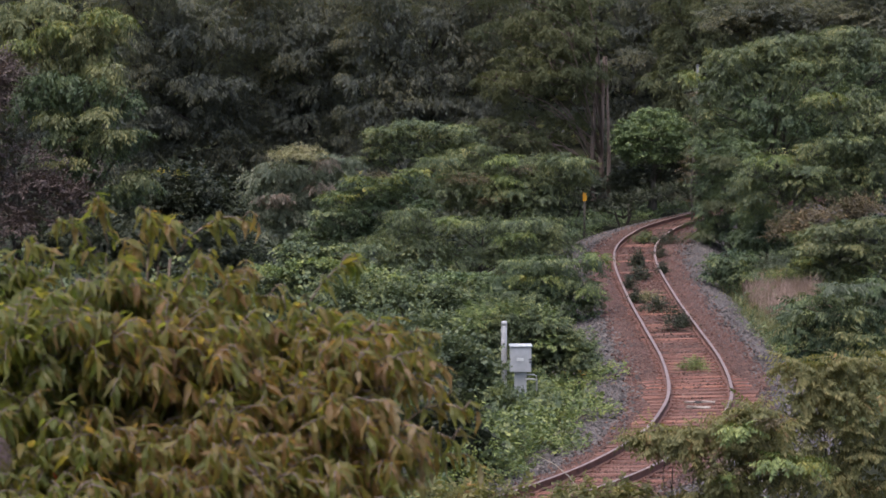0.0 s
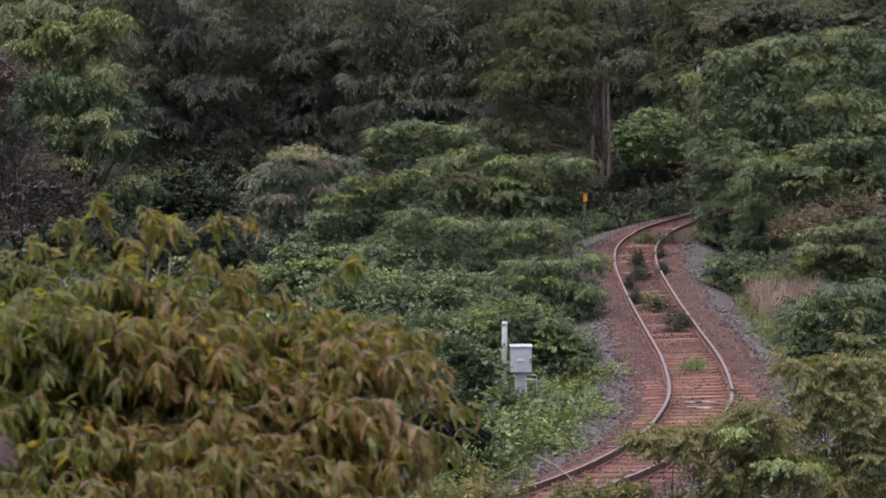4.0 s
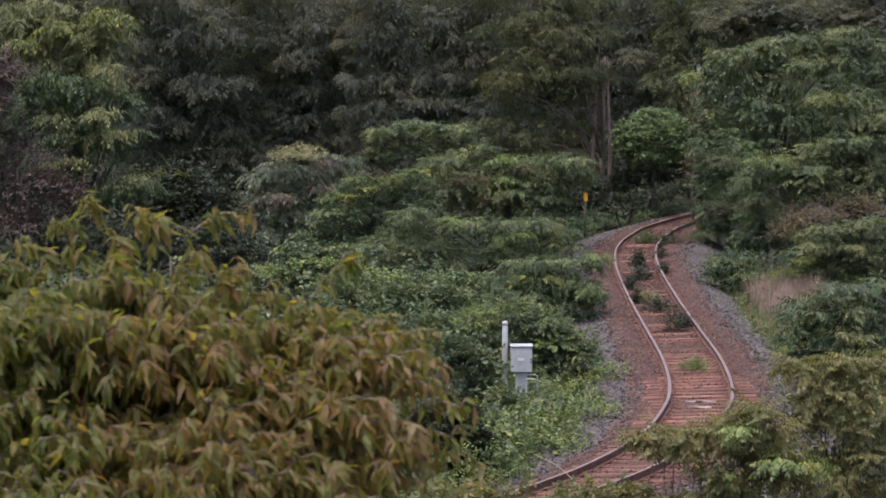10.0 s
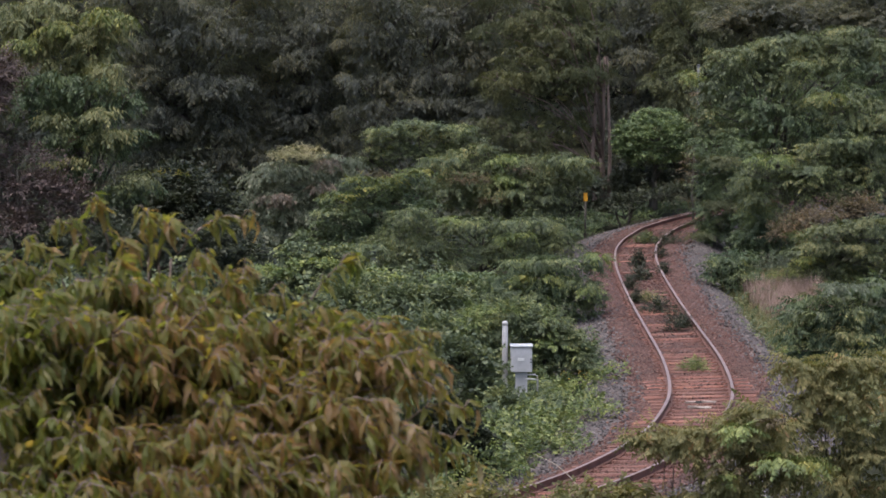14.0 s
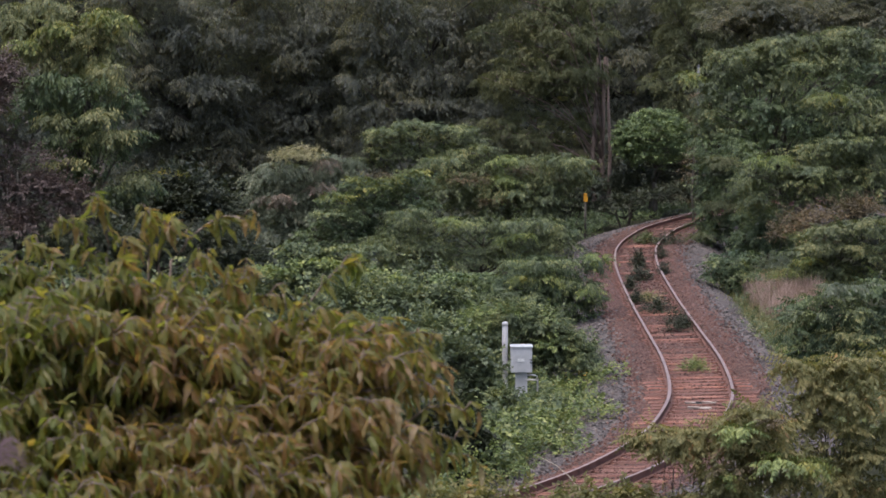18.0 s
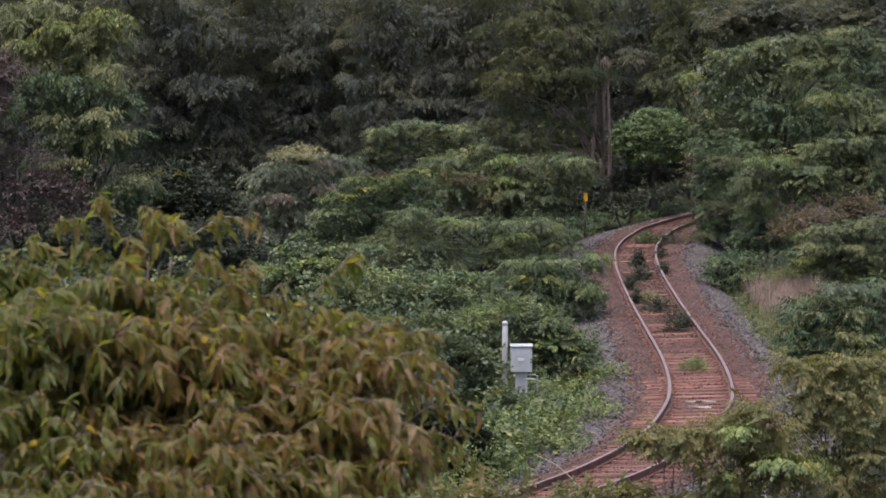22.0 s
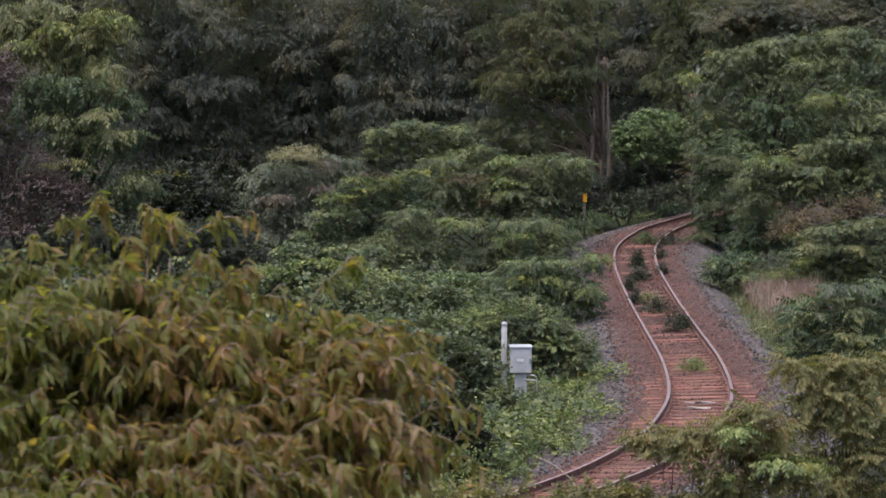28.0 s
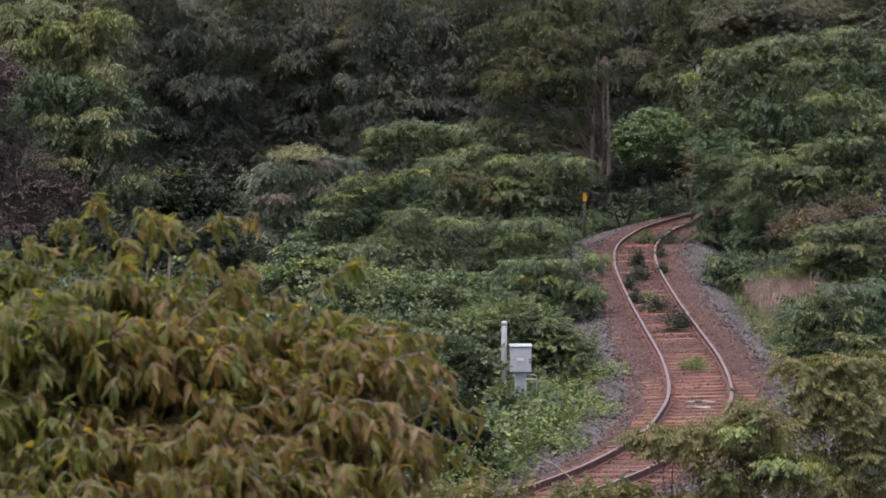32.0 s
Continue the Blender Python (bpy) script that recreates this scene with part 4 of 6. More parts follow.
crown("tree", "mid green tree leaning over the bank", "tree", [(11.97, 93.0, 3.32, 0.74, 0.71, 0.37), (11.48, 93.0, 2.82, 0.58, 0.55, 0.45), (12.72, 93.0, 2.98, 0.66, 0.63, 0.31), (13.83, 93.0, 3.73, 0.87, 0.82, 0.41), (14.86, 93.0, 4.06, 0.87, 0.82, 0.45), (15.80, 93.0, 4.31, 0.78, 0.75, 0.58), (13.43, 93.0, 2.78, 0.95, 0.90, 0.50), (14.67, 93.0, 2.98, 1.07, 1.02, 0.50), (15.76, 93.0, 3.23, 0.95, 0.90, 0.62), (14.06, 93.0, 2.15, 1.07, 0.69, 0.33), (15.51, 93.0, 2.40, 0.95, 0.86, 0.41), (14.21, 93.0, 5.64, 0.70, 0.56, 0.27), (15.20, 93.0, 5.72, 0.66, 0.63, 0.37), (15.87, 93.0, 5.04, 0.78, 0.75, 0.50), (11.78, 93.0, 2.11, 0.83, 0.60, 0.29), (14.80, 93.0, 5.04, 0.58, 0.55, 0.29), (13.17, 93.0, 3.44, 0.45, 0.43, 0.21)], "frond", 0.46, M_SUMAC, group=TREES, base=(15.5, 94.0), stem=0.18,
      sprays=[((11.80, 92.0, 3.52, 0.57, 0.34, 0.16), "frond", 0.44, M_BRIGHT), ((14.65, 92.0, 4.26, 0.69, 0.43, 0.20), "frond", 0.44, M_MID), ((13.44, 92.0, 3.15, 0.61, 0.38, 0.18), "frond", 0.42, M_MID), ((14.11, 92.0, 5.82, 0.53, 0.26, 0.12), "frond", 0.42, M_LIME)])
crown("bush", "mid green shrub inside the bend", "bush", [(11.90, 95.0, 1.23, 0.76, 0.71, 0.34), (12.60, 95.0, 0.89, 0.80, 0.76, 0.42), (11.91, 95.0, 0.51, 0.72, 0.68, 0.42), (11.34, 95.0, 0.23, 0.51, 0.48, 0.34), (12.55, 95.0, 0.12, 0.84, 0.62, 0.30), (13.18, 95.0, 0.55, 0.51, 0.48, 0.38)], "frond", 0.42, M_DEEP_SHADE, group=BUSH, stem=0.06,
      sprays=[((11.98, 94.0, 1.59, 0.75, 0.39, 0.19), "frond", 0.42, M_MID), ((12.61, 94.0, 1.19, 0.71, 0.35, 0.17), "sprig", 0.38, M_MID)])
crown("bush", "leafy shrub at the edge of the gravel", "bush", [(9.58, 86.0, 0.39, 0.53, 0.51, 0.31), (10.16, 86.0, 0.27, 0.53, 0.51, 0.38), (9.32, 86.0, 0.12, 0.34, 0.33, 0.23), (9.94, 86.0, -0.15, 0.53, 0.51, 0.27), (10.35, 86.0, 0.74, 0.34, 0.33, 0.19), (9.73, 86.0, 0.74, 0.46, 0.40, 0.19)], "sprig", 0.36, M_DEEP_SHADE, group=BUSH, stem=0.05,
      sprays=[((9.53, 85.0, 0.67, 0.49, 0.32, 0.15), "sprig", 0.34, M_MID), ((10.16, 85.0, 0.13, 0.38, 0.32, 0.15), "sprig", 0.34, M_MID)])
plant("bush", "reddish brown bramble thicket on the bank", "bush", [(13.10, 88.0, 1.73, 1.08, 0.91, 0.35), (14.37, 88.0, 2.08, 0.88, 0.75, 0.31), (12.12, 88.0, 1.33, 0.78, 0.66, 0.39), (13.50, 88.0, 1.03, 1.17, 1.00, 0.49)], "fine", 0.4, M_RUSTLEAF, 0.35, 12, 0.03, group=BUSH, stems=4, gap=0.3)
crown("bush", "greyish half-dead shrub behind dry grass", "bush", [(11.34, 88.0, 0.26, 0.55, 0.45, 0.21), (12.13, 88.0, 0.34, 0.59, 0.49, 0.23), (12.76, 88.0, 0.10, 0.35, 0.33, 0.21)], "fine", 0.36, M_GREYLEAF, group=BUSH, stem=0.03, loose=0.8, dense=0.7)
crown("bush", "yellow-topped weeds among dry grass", "bush", [(11.27, 84.5, 0.31, 0.49, 0.24, 0.11), (12.07, 84.5, 0.39, 0.38, 0.27, 0.13)], "fine", 0.26, M_LIME, group=BUSH, stem=0.012, loose=0.8)
crown("bush", "yellowish green bush on the grassy bank", "bush", [(12.65, 85.0, 1.59, 0.68, 0.51, 0.25), (13.59, 85.0, 1.78, 0.79, 0.59, 0.28), (14.54, 85.0, 1.89, 0.68, 0.65, 0.32), (12.47, 85.0, 1.05, 0.68, 0.59, 0.28), (13.61, 85.0, 1.05, 0.87, 0.67, 0.32), (14.60, 85.0, 0.97, 0.75, 0.72, 0.36), (13.09, 85.0, 0.40, 0.79, 0.59, 0.28), (14.23, 85.0, 0.32, 0.87, 0.59, 0.28), (12.19, 85.0, 0.59, 0.38, 0.36, 0.23)], "sumac", 0.36, M_SUMAC, group=BUSH, stem=0.05,
      sprays=[((12.91, 84.0, 1.89, 0.56, 0.23, 0.11), "sumac", 0.34, M_ASH), ((12.32, 84.0, 1.36, 0.48, 0.27, 0.13), "sumac", 0.34, M_ASH), ((12.04, 84.0, 0.87, 0.30, 0.23, 0.11), "sumac", 0.34, M_LIME), ((14.18, 84.0, 2.11, 0.56, 0.23, 0.11), "sumac", 0.34, M_ASH), ((13.45, 84.0, 1.24, 0.56, 0.27, 0.13), "sumac", 0.34, M_ASH)])
crown("bush", "cool green sumac bush on the grassy bank", "bush", [(10.76, 66.0, 2.25, 0.67, 0.40, 0.19), (11.40, 66.0, 2.37, 0.47, 0.45, 0.22), (10.03, 66.0, 1.96, 0.67, 0.40, 0.19), (9.23, 66.0, 1.75, 0.32, 0.31, 0.18), (9.59, 66.0, 1.51, 0.59, 0.46, 0.22), (10.63, 66.0, 1.63, 0.73, 0.49, 0.23), (11.37, 66.0, 1.51, 0.59, 0.55, 0.26), (9.30, 66.0, 1.12, 0.41, 0.37, 0.18), (10.19, 66.0, 0.97, 0.67, 0.49, 0.23), (11.23, 66.0, 0.85, 0.67, 0.49, 0.23), (9.61, 66.0, 0.64, 0.41, 0.34, 0.16)], "sumac", 0.38, M_DEEP_SHADE, group=BUSH, stem=0.05, loose=0.5,
      sprays=[((10.50, 65.0, 2.51, 0.55, 0.18, 0.09), "sumac", 0.36, M_GREYLEAF), ((9.87, 65.0, 2.21, 0.55, 0.18, 0.09), "sumac", 0.36, M_SUMAC), ((10.43, 65.0, 1.89, 0.55, 0.21, 0.10), "sumac", 0.36, M_SUMAC), ((10.01, 65.0, 1.27, 0.55, 0.21, 0.10), "sumac", 0.36, M_ASH), ((11.03, 65.0, 1.15, 0.55, 0.21, 0.10), "sumac", 0.36, M_SUMAC), ((9.34, 65.0, 1.77, 0.43, 0.18, 0.09), "sumac", 0.36, M_SUMAC)])
# between the wood and the track
crown("tree", "small pale-blossomed sumac with drooping leaves", "tree", [(-6.37, 98.0, 2.72, 0.78, 0.59, 0.28), (-6.90, 98.0, 2.37, 0.61, 0.58, 0.28), (-5.33, 98.0, 2.59, 0.87, 0.59, 0.28), (-4.01, 98.0, 3.12, 0.78, 0.36, 0.17), (-4.57, 98.0, 2.15, 0.70, 0.64, 0.30), (-6.42, 98.0, 1.80, 0.78, 0.59, 0.28), (-5.55, 98.0, 1.98, 0.83, 0.64, 0.30), (-7.19, 98.0, 1.76, 0.30, 0.29, 0.30), (-4.13, 98.0, 2.59, 0.57, 0.36, 0.17), (-6.21, 98.0, 0.99, 0.96, 0.91, 0.48), (-5.01, 98.0, 1.10, 0.87, 0.83, 0.52), (-6.66, 98.0, 0.11, 0.87, 0.83, 0.48), (-5.34, 98.0, -0.00, 1.00, 0.95, 0.57)], "long_frond", 0.50, M_GREYLEAF, group=TREES, stem=0.1,
      sprays=[((-5.53, 97.0, 3.20, 0.65, 0.61, 0.43), "fine", 0.30, M_CREAM), ((-6.09, 97.0, 3.28, 0.43, 0.41, 0.30), "fine", 0.30, M_CREAM), ((-5.01, 97.0, 3.24, 0.47, 0.45, 0.30), "fine", 0.30, M_CREAM), ((-4.62, 97.0, 3.11, 0.39, 0.32, 0.15), "long_frond", 0.45, M_PINKISH), ((-6.53, 97.0, 1.72, 0.60, 0.36, 0.17), "long_frond", 0.45, M_PINKISH), ((-4.52, 97.0, 2.11, 0.47, 0.36, 0.17), "long_frond", 0.45, M_PINKISH)])
crown("bush", "vine-topped domed green bush", "bush", [(-0.99, 101.0, 3.86, 1.03, 0.94, 0.45), (-2.07, 101.0, 3.68, 0.90, 0.85, 0.45), (0.13, 101.0, 3.73, 0.94, 0.84, 0.40), (1.03, 101.0, 3.46, 0.63, 0.56, 0.27), (-2.61, 101.0, 3.19, 0.40, 0.38, 0.54), (-1.78, 101.0, 2.96, 0.99, 0.94, 0.49), (-0.31, 101.0, 3.10, 1.03, 0.84, 0.40), (0.92, 101.0, 3.05, 1.12, 0.56, 0.27), (-3.01, 101.0, 2.83, 0.22, 0.21, 0.22)], "sprig", 0.36, M_SUMAC, group=BUSH, stem=0.1, under=-0.1,
      sprays=[((-1.09, 100.0, 4.25, 0.89, 0.37, 0.18), "sprig", 0.34, M_MID), ((-2.09, 100.0, 3.98, 0.75, 0.37, 0.18), "sprig", 0.34, M_MID), ((0.24, 100.0, 4.07, 0.80, 0.37, 0.18), "sprig", 0.34, M_MID)])
crown("bush", "yellow-green leafy bush among darker shrubs", "bush", [(-3.05, 95.0, 2.30, 0.67, 0.62, 0.30), (-2.46, 95.0, 2.09, 0.76, 0.62, 0.30), (-1.04, 95.0, 2.55, 0.63, 0.57, 0.27), (-1.78, 95.0, 2.38, 0.59, 0.53, 0.25), (-3.86, 95.0, 1.79, 0.67, 0.62, 0.30), (-4.24, 95.0, 1.02, 0.63, 0.60, 0.51), (-2.84, 95.0, 1.32, 1.10, 0.97, 0.46), (-1.36, 95.0, 1.62, 0.97, 0.92, 0.46), (-3.48, 95.0, 0.34, 0.84, 0.80, 0.46), (-1.99, 95.0, 0.77, 1.05, 0.88, 0.42), (-4.76, 95.0, 0.23, 0.76, 0.72, 0.51)], "sprig", 0.40, M_DEEP_SHADE, group=BUSH, stem=0.07,
      sprays=[((-3.02, 94.0, 2.60, 0.58, 0.31, 0.15), "sprig", 0.36, M_LIME), ((-2.43, 94.0, 2.27, 0.67, 0.26, 0.13), "sprig", 0.36, M_LIME), ((-0.96, 94.0, 2.85, 0.58, 0.35, 0.17), "sprig", 0.36, M_LIME), ((-1.80, 94.0, 2.60, 0.50, 0.26, 0.13), "sprig", 0.36, M_LIME), ((-3.86, 94.0, 1.97, 0.58, 0.31, 0.15), "sprig", 0.36, M_LIME), ((-4.20, 94.0, 1.34, 0.54, 0.44, 0.21), "sprig", 0.36, M_MID), ((-2.39, 94.0, 2.81, 0.42, 0.22, 0.10), "fine", 0.30, M_RUSTLEAF)])
crown("bush", "mid green bush with bright leaf tips", "bush", [(-0.09, 98.0, 2.90, 0.91, 0.59, 0.28), (1.44, 98.0, 3.29, 1.00, 0.59, 0.28), (2.10, 98.0, 2.81, 0.74, 0.50, 0.24), (1.00, 98.0, 2.28, 1.04, 0.91, 0.44), (2.97, 98.0, 2.77, 0.91, 0.87, 0.44), (4.23, 98.0, 2.90, 0.83, 0.79, 0.44), (4.76, 98.0, 2.50, 0.78, 0.74, 0.57), (3.63, 98.0, 2.11, 1.00, 0.95, 0.52), (5.20, 98.0, 2.64, 0.48, 0.45, 0.52), (2.10, 98.0, 1.98, 0.96, 0.91, 0.44), (0.13, 98.0, 1.98, 0.96, 0.91, 0.44), (3.96, 98.0, 1.65, 0.87, 0.83, 0.44), (1.44, 98.0, 1.32, 1.09, 0.82, 0.39), (3.19, 98.0, 1.27, 1.09, 0.82, 0.39)], "frond", 0.44, M_SUMAC, group=BUSH, stem=0.07,
      sprays=[((2.07, 97.0, 3.15, 0.60, 0.32, 0.15), "frond", 0.42, M_BRIGHT), ((2.25, 97.0, 2.37, 0.60, 0.36, 0.17), "frond", 0.42, M_BRIGHT), ((0.02, 97.0, 3.15, 0.73, 0.27, 0.13), "frond", 0.42, M_MID), ((4.71, 97.0, 3.11, 0.73, 0.36, 0.17), "frond", 0.42, M_MID), ((1.10, 97.0, 2.33, 0.78, 0.45, 0.22), "fine", 0.34, M_RUSTLEAF), ((2.94, 97.0, 1.85, 0.65, 0.36, 0.17), "frond", 0.40, M_MID), ((3.05, 97.0, 2.72, 0.43, 0.41, 0.22), "fine", 0.30, M_RUSTLEAF), ((2.08, 97.0, 1.51, 0.65, 0.36, 0.17), "fine", 0.30, M_RUSTLEAF)])
crown("bush", "dense mid green bush beside the ballast", "bush", [(-1.10, 88.0, 1.92, 0.63, 0.57, 0.27), (-0.08, 88.0, 1.61, 0.74, 0.53, 0.25), (1.30, 88.0, 1.53, 1.02, 0.49, 0.23), (2.67, 88.0, 1.49, 0.98, 0.53, 0.25), (3.50, 88.0, 1.65, 0.70, 0.53, 0.25), (-1.65, 88.0, 0.89, 0.90, 0.85, 0.55), (-0.47, 88.0, 0.74, 0.74, 0.71, 0.47), (2.87, 88.0, 1.01, 1.02, 0.57, 0.27), (4.05, 88.0, 0.97, 0.59, 0.56, 0.35), (1.89, 88.0, 0.74, 0.59, 0.56, 0.27), (2.97, 88.0, 0.38, 0.98, 0.49, 0.23), (0.71, 88.0, 0.42, 0.78, 0.74, 0.35), (-1.65, 88.0, 0.14, 0.98, 0.82, 0.39), (3.95, 88.0, 1.45, 0.43, 0.33, 0.16)], "frond", 0.40, M_SUMAC, group=BUSH, stem=0.07,
      sprays=[((-1.09, 87.0, 2.18, 0.54, 0.28, 0.14), "frond", 0.40, M_MID), ((1.28, 87.0, 1.75, 0.89, 0.24, 0.12), "frond", 0.40, M_MID), ((2.74, 87.0, 1.75, 0.89, 0.28, 0.14), "frond", 0.40, M_MID), ((2.84, 87.0, 1.28, 0.85, 0.24, 0.12), "frond", 0.40, M_BRIGHT), ((0.21, 87.0, 1.83, 0.39, 0.28, 0.14), "frond", 0.40, M_BRIGHT), ((-2.61, 87.0, 0.85, 0.66, 0.57, 0.27), "frond", 0.40, M_MID)])
crown("bush", "dark layered bush leaning over the ballast", "bush", [(2.60, 77.0, 1.51, 0.79, 0.50, 0.24), (3.46, 77.0, 1.55, 0.65, 0.62, 0.31), (4.41, 77.0, 1.68, 0.44, 0.42, 0.21), (3.03, 77.0, 0.99, 0.85, 0.71, 0.34), (3.90, 77.0, 0.99, 0.68, 0.65, 0.34), (3.47, 77.0, 0.38, 0.79, 0.75, 0.41), (4.07, 77.0, 0.21, 0.55, 0.52, 0.44), (2.52, 77.0, 0.29, 0.79, 0.75, 0.44), (3.90, 77.0, -0.32, 0.62, 0.58, 0.34), (1.66, 77.0, 0.99, 0.58, 0.50, 0.24), (4.28, 77.0, 0.64, 0.44, 0.42, 0.27)], "frond", 0.38, M_DEEP_SHADE, group=BUSH, stem=0.07,
      sprays=[((4.42, 76.0, 1.94, 0.44, 0.28, 0.13), "frond", 0.40, M_BRIGHT), ((2.57, 76.0, 1.77, 0.71, 0.25, 0.12), "frond", 0.38, M_MID), ((3.42, 76.0, 1.81, 0.57, 0.25, 0.12), "frond", 0.38, M_MID), ((2.99, 76.0, 1.29, 0.67, 0.21, 0.10), "frond", 0.38, M_LIME), ((4.02, 76.0, 1.12, 0.57, 0.25, 0.12), "frond", 0.38, M_MID), ((2.23, 76.0, 0.78, 0.61, 0.28, 0.13), "frond", 0.38, M_MID), ((4.49, 76.0, 0.91, 0.27, 0.18, 0.08), "frond", 0.36, M_BRIGHT)])
crown("bush", "light green vine cover spilling over shrubs", "bush", [(-5.38, 79.0, 0.98, 0.70, 0.59, 0.28), (-3.96, 79.0, 1.19, 0.88, 0.66, 0.32), (-4.49, 79.0, 1.71, 0.63, 0.59, 0.28), (-3.43, 79.0, 1.62, 0.53, 0.50, 0.28), (-2.55, 79.0, 0.91, 0.81, 0.73, 0.35), (0.28, 79.0, 0.73, 0.53, 0.50, 0.35), (1.03, 79.0, 0.73, 0.56, 0.53, 0.28), (-3.26, 79.0, 0.55, 1.05, 0.73, 0.35), (-4.67, 79.0, 0.55, 0.88, 0.66, 0.32), (-1.49, 79.0, 0.64, 0.81, 0.66, 0.32), (-0.42, 79.0, 0.73, 0.63, 0.60, 0.35), (-2.37, 79.0, 0.19, 1.05, 0.73, 0.35), (-0.42, 79.0, 0.10, 0.88, 0.73, 0.35)], "broad", 0.30, M_MID, group=BUSH, stem=0.06,
      sprays=[((-5.31, 78.0, 1.25, 0.62, 0.29, 0.14), "broad", 0.30, M_BRIGHT), ((-4.00, 78.0, 1.49, 0.69, 0.29, 0.14), "broad", 0.30, M_BRIGHT), ((-2.51, 78.0, 1.21, 0.66, 0.29, 0.14), "broad", 0.30, M_BRIGHT), ((0.31, 78.0, 1.03, 0.45, 0.29, 0.14), "broad", 0.28, M_VINE), ((1.07, 78.0, 1.03, 0.42, 0.22, 0.10), "broad", 0.28, M_BRIGHT), ((-1.47, 78.0, 0.96, 0.59, 0.25, 0.12), "broad", 0.28, M_BRIGHT)])
plant("bush", "fine-leaved mid green shrub in dense growth", "bush", [(-2.97, 72.0, 1.16, 0.96, 0.82, 0.58), (-1.52, 72.0, 1.32, 1.12, 0.95, 0.61), (-0.23, 72.0, 1.16, 0.96, 0.82, 0.64), (0.58, 72.0, 0.67, 0.72, 0.61, 0.58)], "sprig", 0.36, M_MID, 0.34, 16, 0.07, group=BUSH, stems=3)
plant("bush", "leafy mid green shrub under taller bushes", "bush", [(-1.96, 65.0, 1.09, 1.16, 0.98, 0.58), (-0.35, 65.0, 1.09, 0.87, 0.74, 0.58), (-1.23, 65.0, 0.35, 1.16, 0.98, 0.43), (0.53, 65.0, 0.94, 0.52, 0.44, 0.40)], "sprig", 0.34, M_MID, 0.3, 15, 0.06, group=BUSH, stems=3)
# The brighter fronds on top put lit leaf tops into the colour.
plant("bush", "fresh green bush behind the grey cabinet", "bush", [(0.97, 65.5, 1.31, 0.64, 0.54, 0.26), (1.78, 65.5, 1.61, 0.49, 0.42, 0.19), (2.37, 65.5, 1.40, 0.58, 0.49, 0.20), (2.96, 65.5, 1.01, 0.44, 0.37, 0.20), (1.27, 65.5, 0.64, 0.87, 0.74, 0.49), (2.45, 65.5, 0.49, 0.73, 0.62, 0.44), (3.48, 65.5, 0.60, 0.38, 0.32, 0.23)], "frond", 0.36, M_MID, 0.28, 14, 0.06, group=BUSH, stems=3, gap=0.2,
      bits=[(l, "frond", 0.32, M_BRIGHT, 0.26, 12) for l in [(2.48, 64.6, 1.71, 0.37, 0.32, 0.10), (1.32, 64.6, 1.81, 0.43, 0.37, 0.10), (2.99, 64.6, 0.98, 0.26, 0.22, 0.09), (0.67, 64.6, 1.56, 0.37, 0.32, 0.11)]])
plant("bush", "leafy weeds round the foot of the grey cabinet", "bush", [(1.89, 59.6, 0.40, 0.56, 0.47, 0.19), (2.43, 59.6, 0.35, 0.48, 0.41, 0.16), (1.45, 59.6, 0.51, 0.37, 0.32, 0.24)], "sprig", 0.24, M_MID, 0.2, 14, 0.03, group=BUSH, stems=2, breaks=3)
plant("bush", "dark glossy-leaved shrub beside the steel post", "bush", [(0.42, 60.5, 1.23, 0.67, 0.57, 0.54), (0.08, 60.5, 0.41, 0.81, 0.69, 0.67), (1.01, 60.5, 0.85, 0.46, 0.39, 0.30), (-0.60, 60.5, 1.23, 0.67, 0.65, 0.81)], "broad", 0.28, M_BLUE, 0.28, 16, 0.06, group=BUSH, stems=3)
plant("bush", "dark shrub at the foot of the slope", "bush", [(-0.16, 52.0, 0.72, 0.69, 0.59, 0.46), (-1.11, 52.0, 0.12, 0.81, 0.69, 0.58), (0.42, 52.0, 0.36, 0.58, 0.49, 0.39), (-0.28, 52.0, 1.19, 0.46, 0.39, 0.35), (0.21, 52.0, 1.37, 0.46, 0.39, 0.44), (0.73, 52.0, 0.81, 0.30, 0.26, 0.23)], "broad", 0.26, M_WEED_SHADE, 0.26, 16, 0.06, group=BUSH, stems=3)
